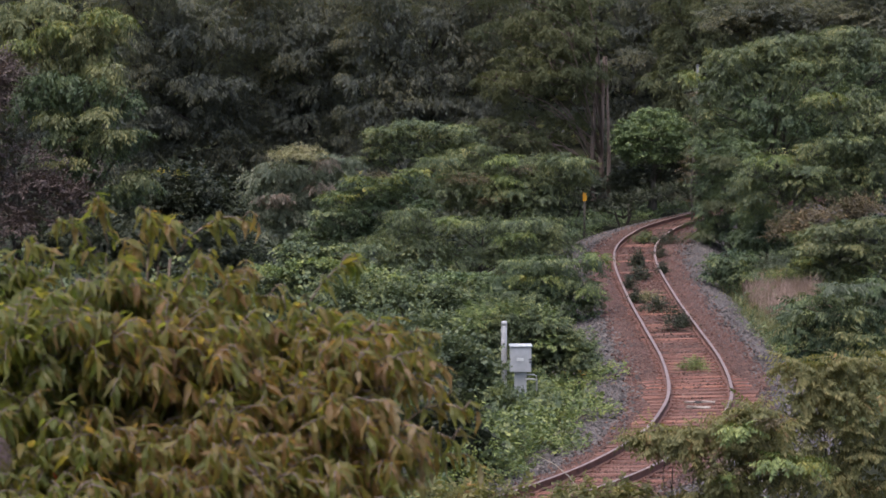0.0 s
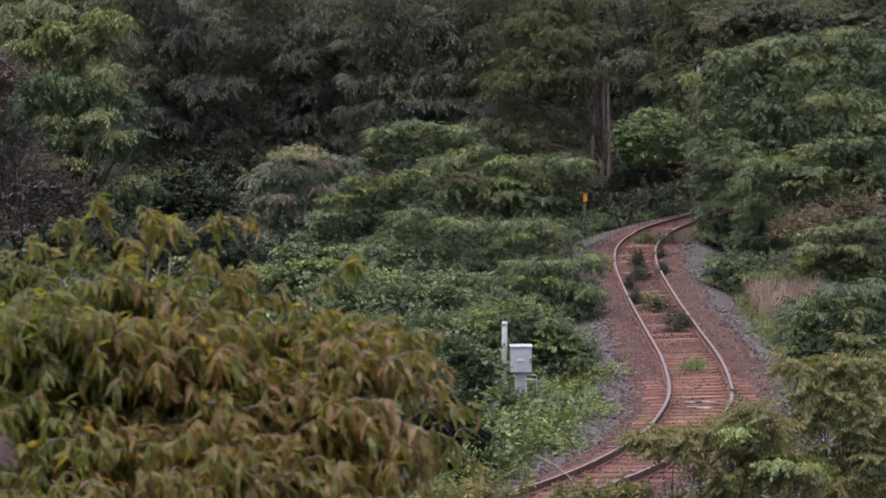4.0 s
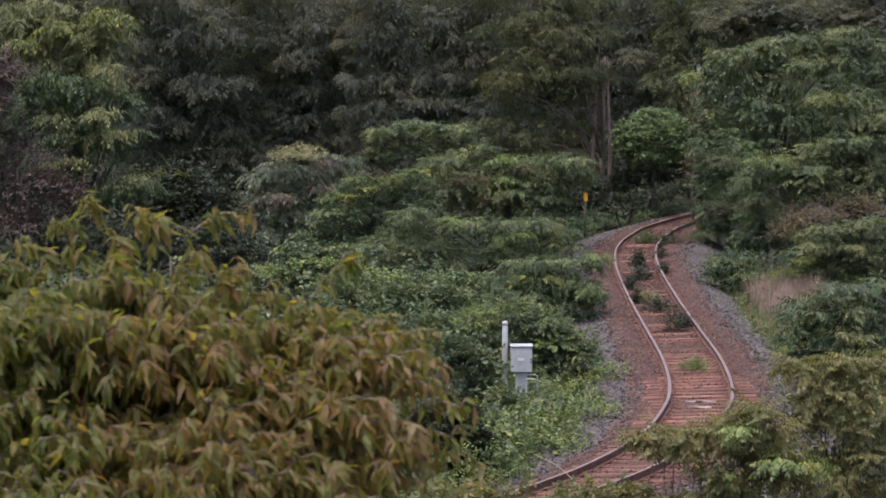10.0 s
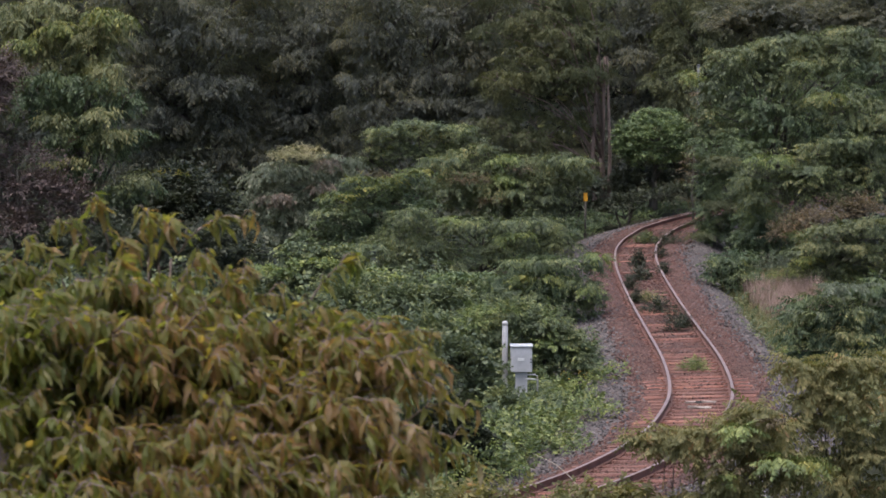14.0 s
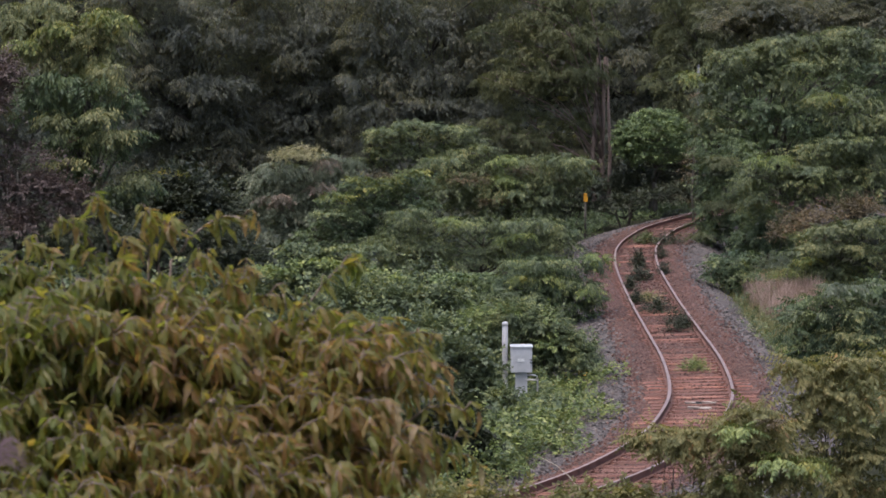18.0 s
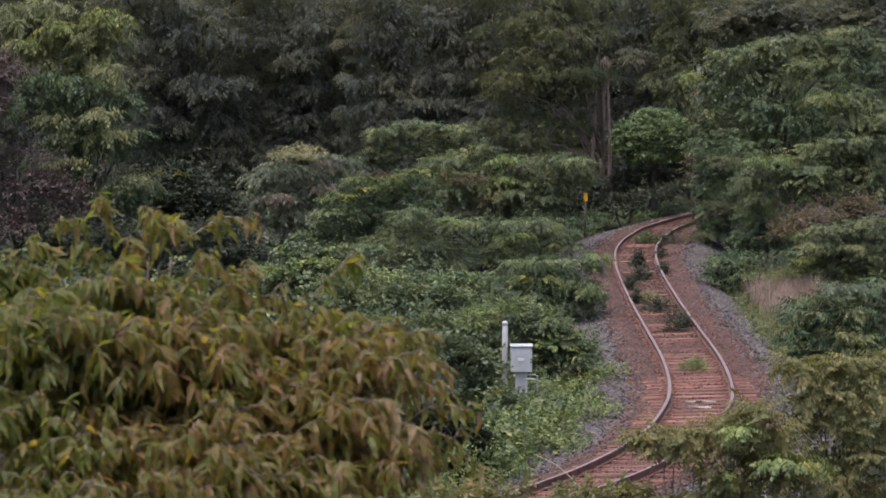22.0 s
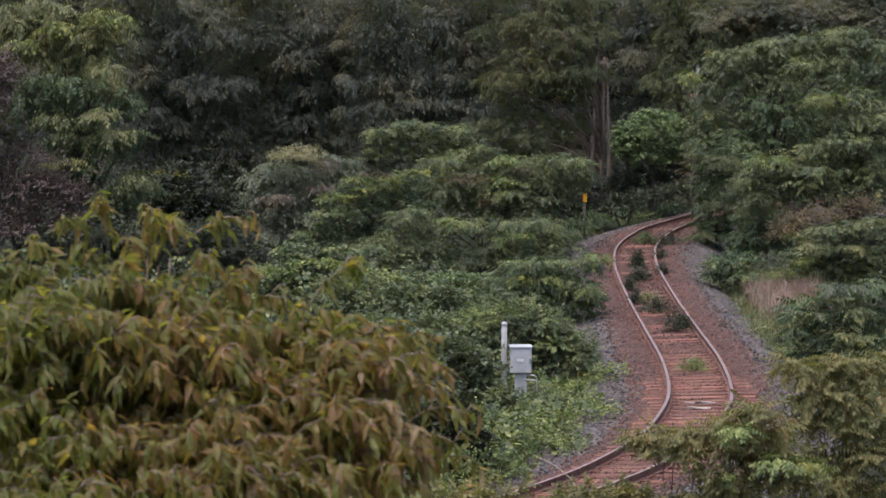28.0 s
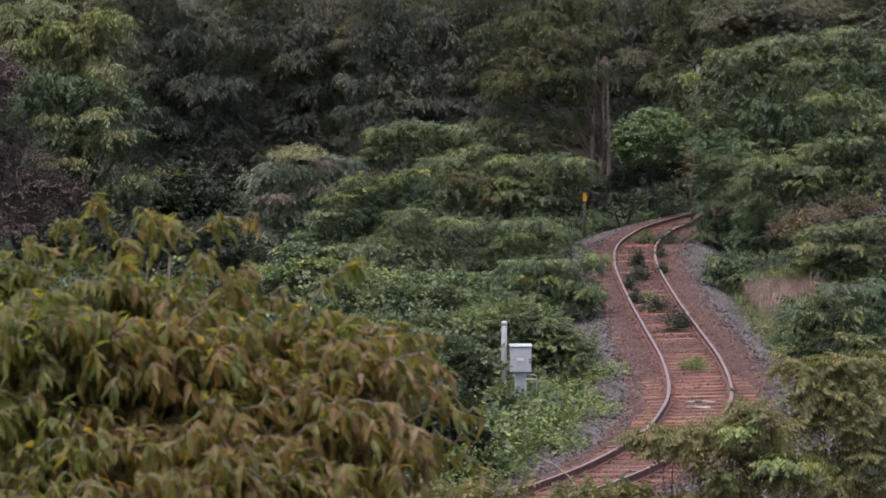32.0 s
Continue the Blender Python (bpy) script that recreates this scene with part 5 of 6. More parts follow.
# the near bushes
crown("bush", "brownish green sumac bush in front of the rails", "bush", [(4.29, 38.0, 3.97, 0.30, 0.19, 0.09), (4.68, 38.0, 4.06, 0.25, 0.23, 0.11), (4.47, 38.0, 3.72, 0.35, 0.23, 0.11), (4.95, 38.0, 3.85, 0.35, 0.28, 0.13), (4.70, 38.0, 3.50, 0.42, 0.25, 0.12), (4.26, 38.0, 3.32, 0.39, 0.25, 0.12), (4.02, 38.0, 3.01, 0.42, 0.25, 0.12), (5.11, 38.0, 3.50, 0.42, 0.28, 0.13), (4.62, 38.0, 3.11, 0.51, 0.28, 0.13), (5.29, 38.0, 3.08, 0.51, 0.35, 0.17), (4.80, 38.0, 4.18, 0.10, 0.10, 0.07), (4.26, 38.0, 2.80, 0.67, 0.18, 0.08), (3.49, 38.0, 2.78, 0.42, 0.14, 0.07)], "sumac", 0.30, M_BROWNISH, group=BUSH, stem=0.025, dense=0.85, loose=1.0, singles=6,
      sprays=[((4.45, 37.5, 3.98, 0.08, 0.08, 0.06), "sumac", 0.28, M_BRIGHT), ((5.03, 37.5, 3.51, 0.15, 0.14, 0.07), "sumac", 0.30, M_BRIGHT), ((5.39, 37.5, 3.48, 0.15, 0.12, 0.06), "sumac", 0.30, M_LIME), ((4.33, 37.5, 3.36, 0.17, 0.10, 0.05), "sprig", 0.20, M_RUSTLEAF), ((4.37, 37.5, 3.25, 0.17, 0.10, 0.05), "sprig", 0.24, M_LIME), ((4.91, 37.5, 4.09, 0.07, 0.06, 0.04), "sprig", 0.18, M_RUSTLEAF)])
crown("bush", "tall brownish green sumac bush beside the rails", "bush", [(5.77, 41.0, 4.37, 0.20, 0.19, 0.12), (6.12, 41.0, 4.28, 0.33, 0.27, 0.13), (6.62, 41.0, 4.37, 0.36, 0.30, 0.15), (7.08, 41.0, 4.37, 0.33, 0.31, 0.16), (6.35, 41.0, 3.93, 0.42, 0.30, 0.15), (5.89, 41.0, 3.82, 0.33, 0.25, 0.12), (6.90, 41.0, 3.91, 0.42, 0.34, 0.16), (5.71, 41.0, 3.41, 0.35, 0.25, 0.12), (6.26, 41.0, 3.46, 0.42, 0.29, 0.14), (6.91, 41.0, 3.41, 0.42, 0.30, 0.15), (6.00, 41.0, 2.99, 0.42, 0.29, 0.14), (6.64, 41.0, 2.90, 0.46, 0.30, 0.15), (7.11, 41.0, 2.90, 0.36, 0.34, 0.16), (6.28, 41.0, 2.52, 0.46, 0.30, 0.15), (6.93, 41.0, 2.33, 0.55, 0.34, 0.16)], "sumac", 0.31, M_BROWNISH, group=BUSH, stem=0.025, dense=0.95, loose=1.0, singles=6)
crown("bush", "sparse sumac sapling before the curving rails", "bush", [(3.44, 38.0, 3.85, 0.25, 0.12, 0.06), (3.03, 38.0, 3.79, 0.13, 0.11, 0.05), (3.79, 38.0, 3.72, 0.17, 0.14, 0.07), (3.27, 38.0, 3.62, 0.19, 0.09, 0.04), (3.89, 38.0, 3.86, 0.15, 0.14, 0.07), (3.70, 38.0, 3.52, 0.12, 0.11, 0.06)], "sumac", 0.26, M_BROWNISH, group=BUSH, stem=0.018, dense=0.5, loose=1.0, singles=6)
plant("bush", "mixed green brambles low on the slope", "bush", [(2.63, 38.0, 2.77, 0.38, 0.32, 0.12), (1.86, 38.0, 2.71, 0.42, 0.36, 0.10), (0.83, 38.0, 2.77, 0.51, 0.43, 0.14), (0.14, 38.0, 2.68, 0.51, 0.43, 0.12)], "sprig", 0.34, M_BROWNISH, 0.24, 9, 0.02, group=BUSH, stems=2, gap=0.3, breaks=3, singles=8)

# ---- low growth: weeds, grass ----
def ground_cover(name, label, material, kind, size, count, area, height=0.3, category="weeds"):
    """Low plants strewn over a patch of ground (x0, x1, y0, y1), kept off the ballast."""
    x, y = rng.uniform(area[0], area[1], count * 2), rng.uniform(area[2], area[3], count * 2)
    d, _ = off_track(x, y)
    keep = d > area[4] + 0.5 * np.sin(x * 2.1 + y * 0.9)
    x, y = x[keep][:count], y[keep][:count]
    lump = 1.4 * np.array([noise.noise(Vector((a * 0.8, b * 0.5, 3.0))) for a, b in zip(x, y)])
    z = ground_z(x, y) + rng.uniform(0, 1, len(x)) ** 0.7 * height * (1.0 + 0.9 * lump)
    o = directions(len(x) * 3, -0.1)[: len(x)]
    ob = scatter(name, kind, np.c_[x, y, z], o, size, material, None)
    return tagged(ob, label, category, kind="stuff")


ground_cover("weeds", "low green weeds and creepers beside the ballast", M_BRIGHT, "sprig", 0.28, 8000, (-3.5, 6.2, 46, 66, 2.25), 0.5)
ground_cover("weeds", "dark broad-leaved weeds among the trackside growth", M_MID, "broad", 0.3, 3200, (-3.5, 6.0, 46, 68, 2.6), 0.55)
ground_cover("undergrowth", "tangled green creepers over the ground", M_MID, "broad", 0.42, 4000, (-15, -1, 64, 88, 3.6), 0.9, "undergrowth")
ground_cover("weeds", "low dark weeds along the trackbed", M_DEEP_SHADE, "sprig", 0.3, 5000, (-4, 6.5, 62, 108, 3.1), 0.6)
# Black depth of the gaps is put into this undergrowth's colour.
ground_cover("undergrowth", "tangled undergrowth filling the woodland floor", M_WEED_SHADE, "broad", 0.45, 7500, (-22, 24, 66, 135, 7.0), 1.0, "undergrowth")
ground_cover("undergrowth", "tangled dark undergrowth at the foot of the bank", M_DARK, "broad", 0.35, 5000, (-12, 0, 44, 70, 3.6), 1.0, "undergrowth")
ground_cover("weeds", "green weeds on the far side of the bend", M_DEEP_SHADE, "sprig", 0.32, 5000, (2, 13, 96, 122, 3.9), 0.45)


def grass(name, label, material, count, area, height, wide=0.022, category="grass"):
    KINDS["tuft"] = [tuft(rng, 8, wide, 0.5) for _ in range(5)]
    x, y = rng.uniform(area[0], area[1], count * 2), rng.uniform(area[2], area[3], count * 2)
    d, _ = off_track(x, y)
    keep = (d > area[4] + 0.35 * np.sin(x * 3 + y * 1.3)) & (d < area[5] + 0.5 * np.sin(y * 0.8))
    x, y = x[keep][:count], y[keep][:count]
    m = len(x)
    vs, qs, n = [], [], 0
    which = rng.integers(0, 5, m)
    z = ground_z(x, y)
    a = rng.uniform(0, 2 * math.pi, m)
    s = height * rng.uniform(0.6, 1.3, m)
    for k, (v, q) in enumerate(KINDS["tuft"]):
        i = np.nonzero(which == k)[0]
        ca, sa = np.cos(a[i])[:, None], np.sin(a[i])[:, None]
        p = np.stack([v[None, :, 0] * ca - v[None, :, 1] * sa, v[None, :, 0] * sa + v[None, :, 1] * ca, np.tile(v[None, :, 2], (len(i), 1))], -1) * s[i][:, None, None]
        p += np.c_[x[i], y[i], z[i]][:, None]
        vs.append(p.reshape(-1, 3))
        qs.append((q[None] + (n + len(v) * np.arange(len(i)))[:, None, None]).reshape(-1, 4))
        n += len(v) * len(i)
    q = np.concatenate(qs)
    faces = [tuple(f) if f[2] != f[3] else tuple(f[:3]) for f in q.tolist()]
    return tagged(mesh_of(name, np.concatenate(vs), faces, material), label, category, kind="stuff")


grass("grass", "short green and straw verge grass beside the ballast", M_GRASS, 4200, (7, 15, 58, 95, 2.3, 6.2), 0.32)
ground_cover("weeds", "patchy green weeds along the gravel edge", M_MID, "sprig", 0.26, 4200, (8, 13, 58, 95, 2.25), 0.26)
grass("dry_grass", "tall dry straw-coloured grass clump", M_HAY, 900, (10.2, 12.4, 78, 86, 2.6, 9.0), 0.85, 0.009)
grass("grass", "long green grass at the foot of the straw", M_GRASS, 700, (9.6, 12.2, 73, 81, 2.6, 9.0), 0.5, 0.012)
grass("grass", "fringe of grass at the left edge of the ballast", M_GRASS, 1500, (-2, 6, 47, 90, 2.5, 3.6), 0.3)


# ---- small growth in and by the track ----
def weed(x, y, size, tall, kind, material, label, n=200):
    z = gz(x, y)
    d, zt = off_track(np.array([x]), np.array([y]))
    z = float(zt[0]) - 0.19 if d[0] < 2.0 else z
    g = thing("weed", x, y, z, label, "weed", "weeds growing between the rails")
    p = rng.normal(0, 1, (n, 3)) * np.array((size * 0.55, size * 0.7, 0))
    p[:, 2] = rng.uniform(0.02, 1, n) ** 1.3 * tall * np.exp(-((p[:, 0] / size) ** 2))
    bm = bmesh.new()
    for a in range(3):
        tube(bm, [(0.05 * a - 0.05, 0, -0.05), (0.1 * a - 0.1, 0.02, tall * 0.8)], [0.008, 0.004], 5)
    part("stem", bm, M_TWIG, g)
    scatter("foliage", kind, p, directions(n, 0.1) + np.array((0, 0, 0.3)), max(0.24, size * 0.7), material, g)
    return g


def track_spot(y, side):
    i = min(range(len(WAY)), key=lambda k: abs(WAY[k][0].y - y))
    q = WAY[i][0] + side * WAY[i][2]
    return q.x, q.y


for y, side, size, tall, kind, mat, label in (
        (64.9, 0.0, 0.3, 0.26, "fine", M_BRIGHT, "bright green grass tuft between the rails"),
        (72.9, 0.15, 0.4, 0.6, "fine", M_WEED_SHADE, "dark green leafy weed between the rails"),
        (73.6, 0.45, 0.2, 0.4, "fine", M_WEED_SHADE, "dark green leafy weed beside a rail"),
        (77.6, 0.0, 0.48, 0.36, "fine", M_WEED_SHADE, "low dark weed clump between the rails"),
        (80.5, -0.15, 0.38, 0.15, "fine", M_GRASS, "patch of green grass between the rails"),
        (80.0, -0.55, 0.2, 0.35, "fine", M_WEED_SHADE, "dark weed against a rail"),
        (83.5, -0.5, 0.2, 0.4, "fine", M_WEED_SHADE, "dark weed against a rail"),
        (86.5, 0.0, 0.32, 0.45, "sprig", M_WEED_SHADE, "brownish leafy weed between the rails"),
        (88.0, 0.85, 0.22, 0.45, "fine", M_WEED_SHADE, "brownish weed beside a rail"),
        (91.0, 0.1, 0.25, 0.5, "sprig", M_WEED_SHADE, "upright dark green weed between the rails"),
        (93.5, 0.95, 0.22, 0.5, "fine", M_WEED_SHADE, "dark weed beside a rail"),
        (99.5, 0.1, 0.4, 0.35, "sprig", M_SUMAC, "spreading green weed between the rails"),
        (98.6, 1.1, 0.5, 0.5, "fine", M_WEED_SHADE, "dark weed clump beside a rail")):
    weed(*track_spot(y, side), size, tall, kind, mat, label)
for y, side, size, tall, kind, mat, label in (
        (70.5, 2.9, 0.5, 0.25, "sprig", M_BRIGHT, "bright green weed patch on the ballast edge"),
        (67.0, 3.2, 0.5, 0.25, "sprig", M_BRIGHT, "bright green weed patch on the ballast edge"),
        (67.0, -2.6, 0.45, 0.35, "fine", M_BROWNISH, "brownish weed clump on the ballast edge"),
        (70.8, -2.5, 0.5, 0.55, "sprig", M_DEEP_SHADE, "dark green weed clump on the ballast edge"),
        (69.0, -2.8, 0.55, 0.45, "sprig", M_MID, "green weed clump on the ballast edge"),
        (66.2, -2.9, 0.55, 0.4, "sprig", M_MID, "green weed clump on the ballast edge"),
        (73.0, -2.5, 0.4, 0.4, "fine", M_BROWNISH, "brownish weed clump on the ballast edge")):
    weed(*track_spot(y, side), size, tall, kind, mat, label, 46)


def flowers(cx, cy, n, label):
    x, y = cx + rng.normal(0, 0.45, n), cy + rng.normal(0, 1.0, n)
    ob = scatter("wildflowers", "fine", np.c_[x, y, ground_z(x, y) + rng.uniform(0.35, 0.55, n)], directions(n, 0.2), 0.12, M_FLOWER, None)
    return tagged(ob, label, "flowers", kind="stuff")


flowers(3.2, 64.0, 12, "small yellow wildflowers among the trackside weeds")
flowers(2.2, 61.0, 5, "small yellow wildflowers near the grey cabinet")


def broken_board(y, side, length, turn, material=M_BOARD, label="weathered splintered board lying on a dark tie"):
    i = min(range(len(WAY)), key=lambda k: abs(WAY[k][0].y - y))
    p, t, s_, u = WAY[i]
    bm = bmesh.new()
    box(bm, (0, 0, 0.018), (length, 0.06, 0.036), 0.008)
    for v in bm.verts:
        v.co += Vector((0.03 * rng.normal(), 0.008 * rng.normal(), 0.006 * rng.normal()))
    ob = part("broken_board", bm, material, None)
    q = p + side * s_ - 0.166 * u
    ob.location = q
    ob.rotation_euler = (0, 0, math.atan2(s_.y, s_.x) + radians(turn))
    return tagged(ob, label, "board", "broken boards between the rails")


broken_board(59.3, -0.2, 0.27, 3)
broken_board(59.28, 0.17, 0.24, -4)
broken_board(58.5, 0.0, 0.5, -2)
# Added dark piece: it stands in for the hole in the broken tie.
broken_board(59.1, 0.0, 0.22, 14, M_BLACK, "dark piece standing for the black hole in a broken tie")


def dead_cane(pts, radius, label):
    b = Vector(pts[0])
    g = thing("dead_cane", *b, label, "plant stem")
    bm = bmesh.new()
    n = len(pts)
    tube(bm, [Vector(p) - b for p in pts], [radius * (1 - 0.6 * i / (n - 1)) for i in range(n)], 6)
    part("stem", bm, M_STALK, g)
    return g


cane_top = [(2.416, 42.00, 1.844), (2.311, 42.20, 2.034), (2.158, 42.60, 2.174), (1.954, 43.00, 2.288), (1.746, 43.40, 2.325), (1.573, 43.80, 2.325)]
dead_cane([(cane_top[0][0] + 0.15, 42.0, gz(cane_top[0][0], 42.0))] + cane_top, 0.010, "pale dead bramble cane arching over the weeds")
cane_two = [(2.719, 42.00, 1.902), (2.852, 42.30, 2.051), (3.025, 42.60, 2.154)]
dead_cane([(cane_two[0][0] - 0.1, 42.0, gz(cane_two[0][0], 42.0))] + cane_two, 0.009, "short pale dead bramble cane among the weeds")


# ---- the cherry tree in front ----
CHERRY_LEAVES = [blade(0.088, 0.031, dr, 2, 0.3) for dr in (0.15, 0.4, 0.7, 1.0)]
LEAF_MESH = []
for v, q in CHERRY_LEAVES:
    me = bpy.data.meshes.new("leaf")
    me.from_pydata(v, [], q.tolist())
    me.update()
    me.materials.append(M_CHERRY_ONE)
    LEAF_MESH.append(me)
SWAYING = []


def cherry_tree(base, crown_at, shoots, tips):
    z0 = gz(base[0], base[1])
    o = Vector((base[0], base[1], z0))
    g = thing("cherry_tree", *o, "young cherry tree with olive and reddish autumn leaves", "tree")
    hub = Vector(crown_at) - o
    bm = bmesh.new()
    tube(bm, [(0, 0, -0.4), (0.03, 0.02, hub.z * 0.3), (hub.x * 0.5, hub.y * 0.5, hub.z * 0.7), tuple(hub)], [0.11, 0.09, 0.07, 0.05], 10)
    part("trunk", bm, M_BARK, g)
    r = rng
    for n, row in enumerate(shoots + tips):
        tip = Vector(row[:3]) - o
        if n < len(shoots):
            # a long bare-stemmed shoot that stands out of the crown
            foot = Vector(row[3:]) - o
            side_twigs, spread, thick = 4, (0.05, 0.11), 0.0065
        else:
            foot = hub.lerp(Vector((tip.x, tip.y, hub.z)), 0.5)
            foot.z = max(min(hub.z + 0.05 * (n % 4), tip.z - 0.15), tip.z - 0.45)
            side_twigs, spread, thick = 17, (0.1, 0.3), 0.012
        reach = tip - foot
        size = reach.length
        pts = [reach * u + Vector((r.normal(0, 0.006), r.normal(0, 0.01), size * (0.13 * math.sin(math.pi * u) - 0.1 * u ** 5))) for u in np.linspace(0, 1, 9)]
        bm = bmesh.new()
        tube(bm, [Vector(hub - foot) * 0.6 + Vector((0, 0, -0.1))] + pts, [thick * 1.3] + list(np.linspace(thick, 0.003, 9)), 6)
        twigs = [(pts[3:], max(10, int(size * 0.7 / 0.014)))]
        for u in np.linspace(0.2, 0.95, side_twigs):
            i = min(7, int(u * 8))
            p = pts[i].lerp(pts[i + 1], u * 8 - i)
            side = Vector((r.uniform(-1, 1), r.uniform(-0.8, 0.6), r.uniform(-0.3, 0.4)))
            side = (side.normalized() * 0.75 + reach.normalized() * 0.4) * r.uniform(*spread)
            q = [p, p + side * 0.4 + Vector((0, 0, 0.03)), p + side * 0.75 + Vector((0, 0, 0.02)), p + side - Vector((0, 0, 0.05))]
            tube(bm, q, [0.005, 0.004, 0.003, 0.0015], 5)
            twigs.append((q, max(4, int(side.length / 0.019))))
        bough = part("bough", bm, M_TWIG, g, "thin reddish twig spray")
        bough.location = foot
        spots = []
        for line, k in twigs:
            for j in range(k):
                u = (j + 0.6) / k * (len(line) - 1)
                i = min(int(u), len(line) - 2)
                p = line[i].lerp(line[i + 1], u - i)
                along = (line[i + 1] - line[i]).normalized()
                side = along.cross(Vector((0, 0, 1))) * (1 if j % 2 else -1)
                way = along * 0.4 + side * 0.45 + Vector((r.normal(0.4, 0.34), r.normal(-0.1, 0.34), r.normal(-0.36, 0.36)))
                spots.append((p, way.normalized()))
        picked = r.permutation(len(spots))
        rest = []
        for m, i in enumerate(picked):
            p, way = spots[i]
            z = (Vector((0, 0, 1)) + Vector(r.normal(0, 0.35, 3))).normalized()
            y = z.cross(way).normalized()
            z = way.cross(y)
            s = r.uniform(0.6, 1.12)
            mat = Matrix((way, y, z)).transposed().to_4x4()
            mat = Matrix.Translation(p) @ mat @ Matrix.Diagonal((s, s, s, 1))
            k = r.integers(0, len(CHERRY_LEAVES))
            if m < 3:
                leaf = new("leaf", LEAF_MESH[k])
                leaf.parent = bough
                leaf.matrix_basis = mat
            else:
                v, q = CHERRY_LEAVES[k]
                a = np.array(mat)
                rest.append((v @ a[:3, :3].T + a[:3, 3], q))
        v, q = gather(rest)
        mesh_of("foliage", v, q, M_CHERRY, bough)
        SWAYING.append((bough, foot.copy(), reach.copy(), n))
    return g


# the long shoots (tip, then where they leave the crown), and the tips of the boughs inside it
SHOOTS = [(-1.65, 11.87, 9.97, -1.63, 12.29, 9.61), (-1.85, 12.09, 9.83, -1.68, 12.30, 9.62), (-1.94, 11.84, 9.76, -1.82, 12.15, 9.50), (-2.08, 12.01, 9.66, -1.98, 12.04, 9.41), (-1.37, 11.83, 9.91, -1.42, 12.27, 9.60), (-1.28, 11.87, 9.85, -1.38, 12.24, 9.57), (-0.94, 12.10, 9.86, -1.31, 12.27, 9.60), (-0.88, 11.79, 9.62, -1.09, 12.10, 9.46), (-0.38, 11.99, 9.67, -0.70, 11.92, 9.32), (0.11, 11.17, 9.09, -0.24, 11.36, 8.90), (-0.02, 11.55, 9.36, -0.35, 11.75, 9.19), (-0.75, 11.76, 9.51, -0.98, 11.95, 9.34), (-1.44, 11.86, 9.76, -1.52, 12.15, 9.50), (-1.71, 12.05, 9.69, -1.68, 12.10, 9.46), (-1.10, 11.83, 9.70, -1.26, 12.10, 9.46)]
SHOOTS += [(-0.01, 11.21, 9.18, -0.35, 11.52, 9.01), (-0.08, 10.77, 8.94, -0.36, 11.14, 8.75), (-0.22, 11.54, 9.41, -0.46, 11.75, 9.19), (-0.46, 11.62, 9.43, -0.64, 11.75, 9.19), (0.06, 11.14, 8.95, -0.24, 11.28, 8.85), (-1.84, 11.87, 9.63, -2.02, 11.79, 9.22), (-1.53, 11.79, 9.64, -1.50, 12.04, 9.41), (-1.19, 11.79, 9.61, -1.30, 11.98, 9.36), (-0.62, 11.78, 9.39, -0.81, 11.81, 9.23), (-0.96, 11.69, 9.58, -1.11, 11.98, 9.36), (-0.04, 11.47, 9.27, -0.35, 11.63, 9.10), (-0.11, 10.75, 8.83, -0.36, 11.05, 8.69)]
TIPS = [(-2.27, 11.83, 9.65), (-1.46, 11.51, 9.60), (-1.20, 11.41, 9.55), (-2.05, 12.02, 9.56), (-1.82, 11.48, 9.52), (-1.68, 11.44, 9.51), (-1.55, 11.43, 9.60), (-1.48, 11.69, 9.54), (-1.30, 12.03, 9.41), (-1.07, 11.86, 9.40), (-2.14, 11.52, 9.40), (-1.89, 11.31, 9.47), (-1.84, 11.22, 9.41), (-1.76, 11.84, 9.44), (-1.46, 11.63, 9.44), (-1.31, 11.58, 9.48), (-1.15, 11.23, 9.47), (-1.15, 11.89, 9.47), (-0.87, 11.74, 9.33), (-0.81, 11.96, 9.34), (-2.16, 11.85, 9.37), (-1.94, 11.56, 9.42), (-1.75, 11.81, 9.32), (-1.63, 11.69, 9.34), (-1.43, 11.45, 9.34), (-1.38, 11.83, 9.39), (-1.09, 11.58, 9.28), (-0.98, 11.88, 9.37), (-0.86, 11.25, 9.42), (-0.68, 11.51, 9.40)]
TIPS += [(-0.46, 11.31, 9.39), (-0.30, 11.74, 9.29), (-0.28, 11.82, 9.30), (-2.10, 11.26, 9.27), (-2.00, 11.36, 9.36), (-1.81, 11.67, 9.28), (-1.75, 11.58, 9.31), (-1.55, 11.77, 9.24), (-1.35, 11.12, 9.40), (-1.20, 11.44, 9.33), (-1.12, 11.43, 9.38), (-0.86, 11.80, 9.27), (-0.73, 11.66, 9.27), (-0.64, 11.68, 9.24), (-0.40, 11.14, 9.37), (-0.25, 11.39, 9.36), (-0.11, 11.47, 9.21), (-2.08, 11.48, 9.22), (-1.86, 11.31, 9.28), (-1.69, 11.54, 9.24), (-1.65, 11.37, 9.14), (-1.46, 11.45, 9.12), (-1.34, 11.37, 9.26), (-0.99, 11.03, 9.34), (-0.98, 11.34, 9.30), (-0.77, 11.04, 9.28), (-0.72, 11.21, 9.19), (-0.50, 11.47, 9.21), (-0.27, 11.43, 9.15), (-0.21, 11.06, 9.33)]
